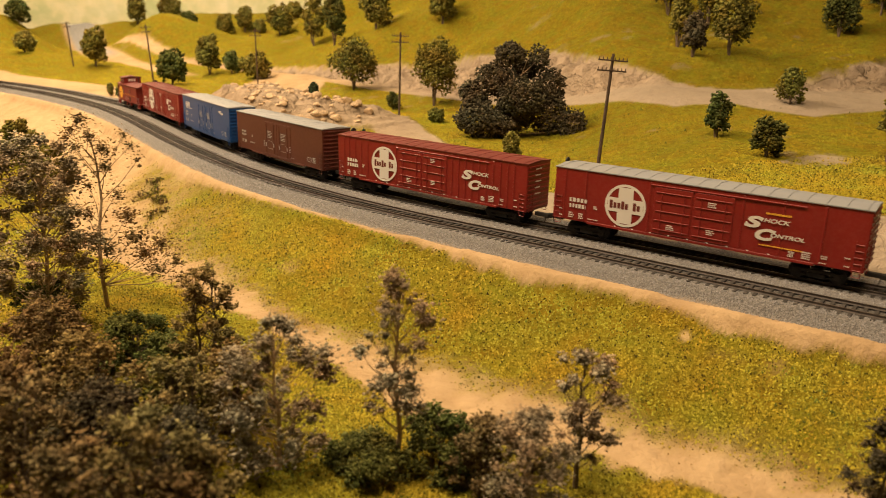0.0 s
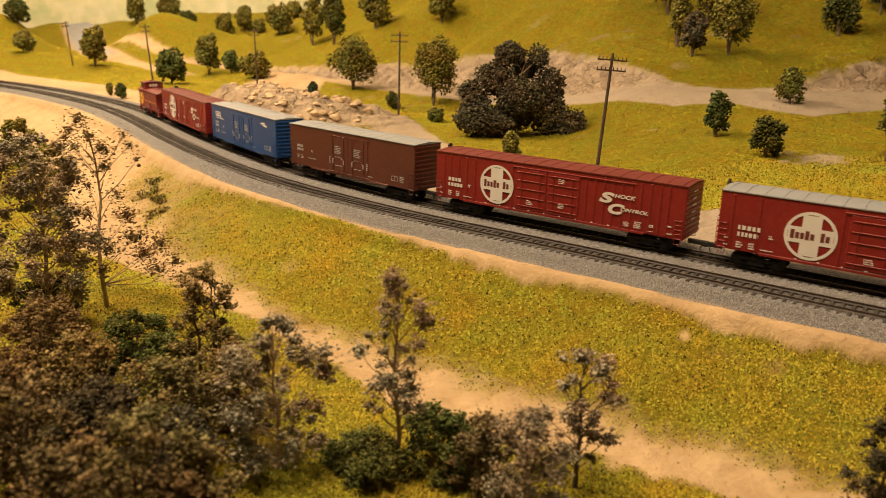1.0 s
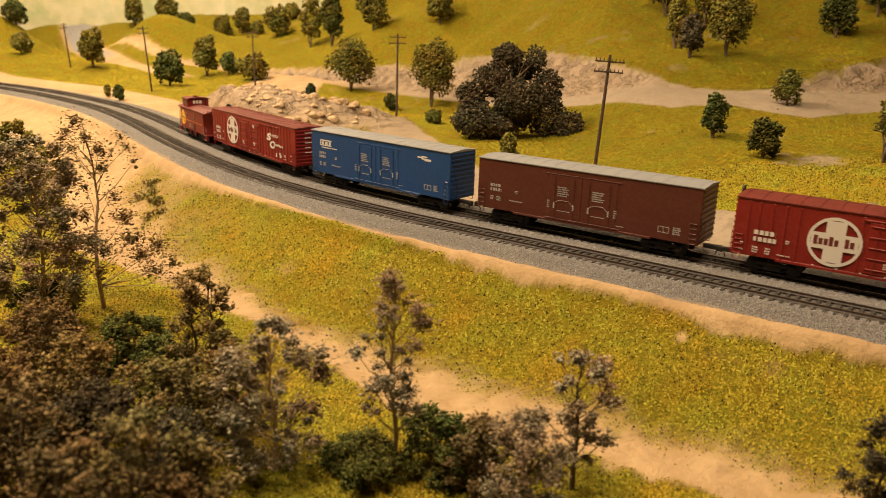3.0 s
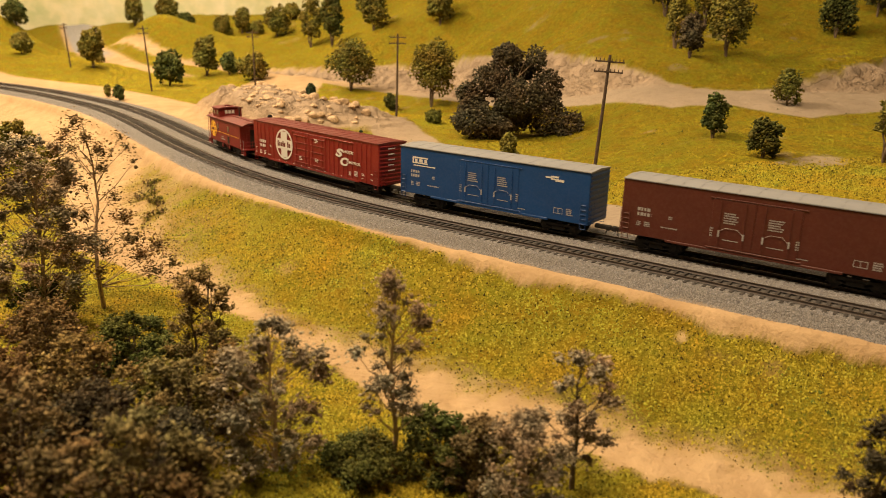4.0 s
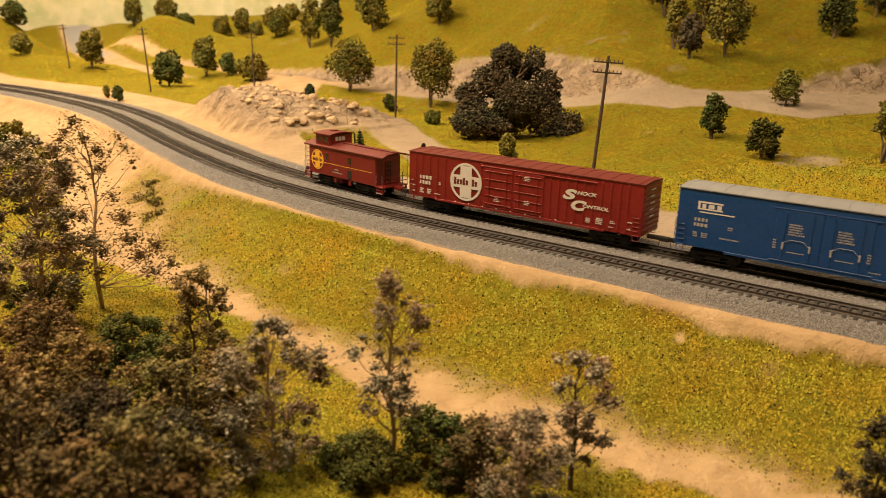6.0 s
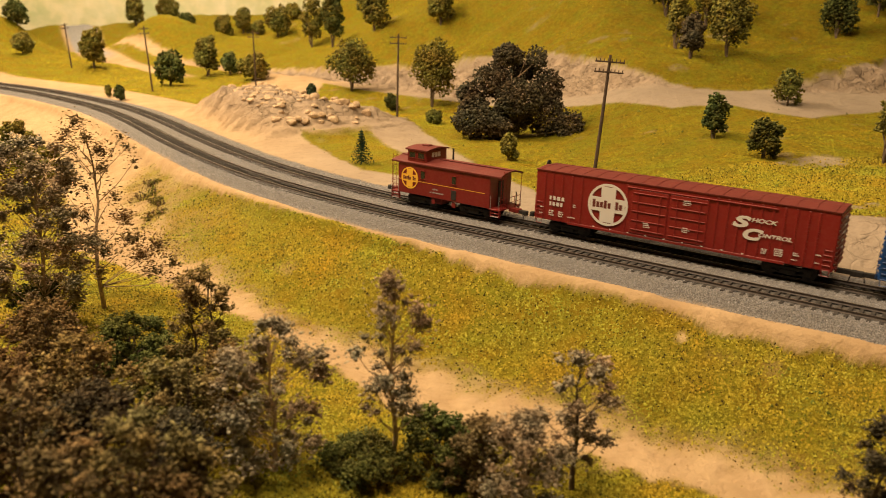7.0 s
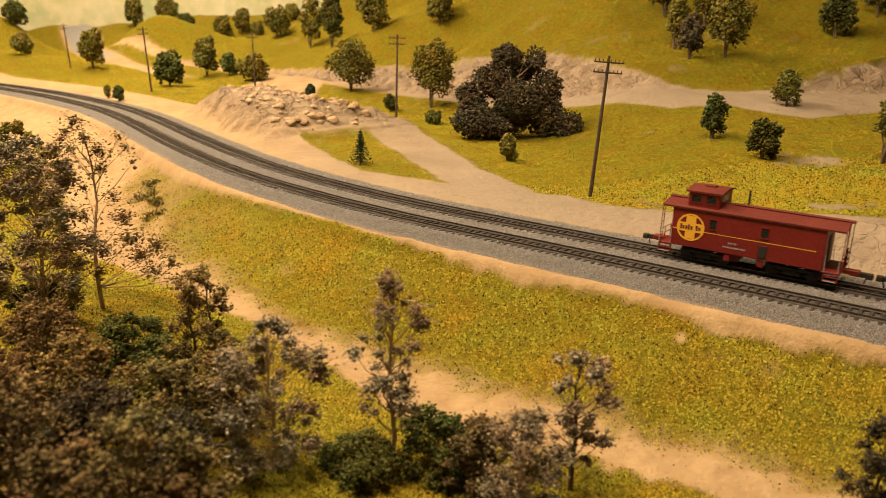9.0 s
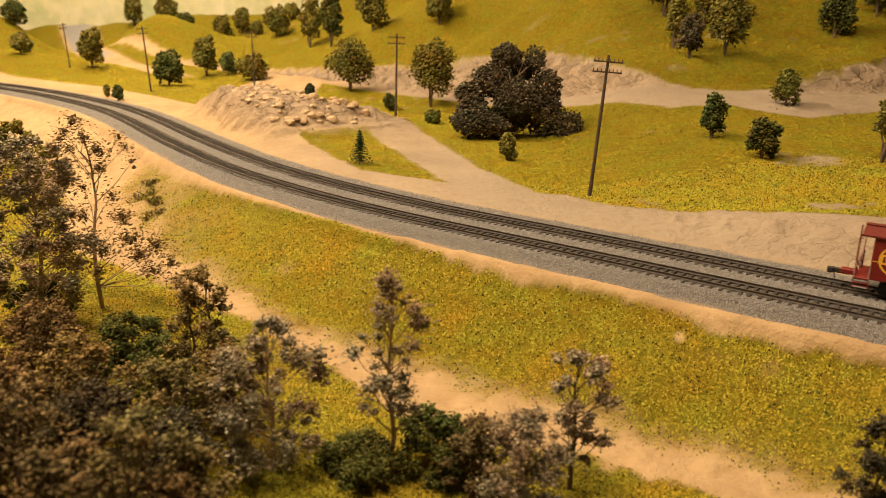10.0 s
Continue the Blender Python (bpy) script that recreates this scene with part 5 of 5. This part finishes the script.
near_tree("airy", "leaning dark tree with loose leaf clumps", 0.065, 0.325, 0.074, 0.046, "grey", 206, 5200, 0.00080, BARK, 0.26, 26, girth=0.012, loose=0.55)
near_tree("full", "dense grey-brown bush below the bank", 0.038, 0.300, 0.050, 0.044, "grey", 207, 9000, 0.00065, base=0.03, lumps=60, stems=3)
near_tree("full", "dense grey-brown bush below the bank", 0.020, 0.317, 0.038, 0.034, "brown", 208, 6500, 0.00065, base=0.03, lumps=50, stems=3)
near_tree("bush", "low dark green bush beside the road", -0.001, 0.338, 0.029, 0.050, "moss", 209, 6500, 0.00074, base=0.02, lumps=40, stems=3)
near_tree("bush", "low dark green bush beside the road", -0.036, 0.328, 0.016, 0.056, "moss", 210, 4500, 0.00074, base=0.02, lumps=34, stems=3)
for i, (x, y, h, w, leaf) in enumerate(((-0.221, 0.385, 0.060, 0.056, "brown"), (-0.178, 0.345, 0.060, 0.052, "dusty"), (-0.180, 0.290, 0.064, 0.050, "brown"), (-0.117, 0.262, 0.068, 0.046, "dusty"), (-0.127, 0.335, 0.054, 0.044, "dusty"),
                                       (-0.112, 0.365, 0.048, 0.036, "dusty"), (-0.141, 0.250, 0.060, 0.050, "brown"), (-0.100, 0.272, 0.046, 0.036, "dusty"), (-0.104, 0.250, 0.046, 0.040, "brown"), (-0.206, 0.330, 0.054, 0.050, "brown"),
                                       (-0.155, 0.305, 0.056, 0.048, "oak"), (-0.150, 0.370, 0.036, 0.044, "olive"), (-0.235, 0.420, 0.050, 0.050, "brown"), (-0.118, 0.300, 0.044, 0.044, "oak"))):
    near_tree("full", "rusty brown bushy tree in a dense thicket", x, y, h, w, leaf, 220 + i, 6200, 0.00084, base=0.07, lumps=42, stems=2, loose=0.65)
near_tree("bush", "dark green bush under the thicket", -0.195, 0.440, 0.034, 0.056, "moss", 240, 7000, 0.00075, base=0.03, lumps=44, stems=3)
near_tree("bush", "dark green bush under the thicket", -0.165, 0.415, 0.029, 0.042, "moss", 241, 5000, 0.00075, base=0.03, lumps=40, stems=3)
near_tree("bush", "low olive bush at the tree's foot", -0.284, 0.505, 0.028, 0.052, "deep", 242, 5000, 0.0008, base=0.03, lumps=40, stems=3)
near_tree("airy", "dark leafy branch tips of a near tree", 0.187, 0.285, 0.064, 0.034, "oak", 243, 4200, 0.00075, BARK, 0.2, 26)
near_tree("bush", "light green bush on the sandy slope", -0.630, 1.10, 0.066, 0.070, "olive", 244, 3500, 0.0016, base=0.04, lumps=30, stems=3)
near_tree("bush", "light green bush on the sandy slope", -0.543, 1.02, 0.042, 0.060, "olive", 245, 3000, 0.0016, base=0.04, lumps=30, stems=3)
for i in range(14):
    u = i / 13
    near_tree("airy", "low dry scrub on the edge of the bank", -0.350 + 0.045 * u + float(RNG.normal(0, 0.006)), 0.88 - 0.10 * u + float(RNG.normal(0, 0.006)), float(RNG.uniform(0.004, 0.008)), float(RNG.uniform(0.016, 0.028)),
              "olive" if i % 3 else "brown", 250 + i, 150, 0.0007, base=0.03, stems=3, lumps=12)

# ---- rocks ----
BOULDERS = [boulder_mesh(i) for i in range(6)]


def boulder(x, y, size, flat, seed, sink=0.25, label="pale tan plaster boulder half sunk in sand"):
    rng = np.random.default_rng(seed)
    o = tagged(new("boulder", BOULDERS[seed % 6]), label, "rock", "boulders on the rock cut")
    o.matrix_basis = Matrix.Translation((x, y, ground_z(x, y) + size * flat * (1 - 2 * sink))) @ Matrix.Rotation(rng.uniform(0, 6.28), 4, "Z") @ Matrix.Diagonal((size * rng.uniform(0.8, 1.35), size, size * flat, 1))


for i, (x, y, s) in enumerate(((-0.238, 1.27, 0.008), (-0.208, 1.20, 0.009), (-0.198, 1.245, 0.009), (-0.181, 1.232, 0.010), (-0.163, 1.208, 0.011), (-0.146, 1.221, 0.010), (-0.129, 1.212, 0.011), (-0.171, 1.151, 0.0105), (-0.200, 1.14, 0.008), (-0.46, 1.90, 0.012), (-0.27, 1.30, 0.008))):
    boulder(x, y, s * 0.85, 0.78, i, 0.36)
for i in range(110):
    u, v = RNG.uniform(1.58, 1.87), RNG.uniform(0.0, 1.0)
    x, y, ang = at_track(u)
    off = 0.092 + 0.14 * v
    boulder(float(x - math.sin(ang) * off), float(y + math.cos(ang) * off), float(RNG.uniform(0.003, 0.009)), 0.62, 20 + i, 0.47, "flat tan rock slab on the rock cut")


def motions():
    """The train rolls along the far track; trucks swivel and wheel sets turn."""
    for c, pivot, lead, trucks in CARS:
        rows, swivel = [], [[], []]
        for i in range(41):
            t = i * 0.25
            s = S0 + lead + SPEED * t
            xa, ya, _ = at_track(s - pivot)
            xb, yb, _ = at_track(s + pivot)
            ang = math.degrees(math.atan2(yb - ya, xb - xa))
            rows.append((t, pose((xa + xb) / 2, (ya + yb) / 2, 0, 0, 0, ang)))
            for k, sign in enumerate((-1, 1)):
                turn = math.degrees(float(at_track(s + sign * pivot)[2])) - ang
                swivel[k].append((t, pose(sign * pivot, 0, 0, 0, 0, turn)))
        walk(c, rows)
        for k in range(2):
            walk(trucks[k][0], swivel[k][::4])
            for w, e in trucks[k][2]:
                spin = math.degrees(SPEED / 0.0052)
                n = int(10 * spin / 80) + 1
                walk(w, [(10.0 * j / n, pose(e, 0, 0.0052, 0, 10 * spin * j / n, 0)) for j in range(n + 1)])


motions()
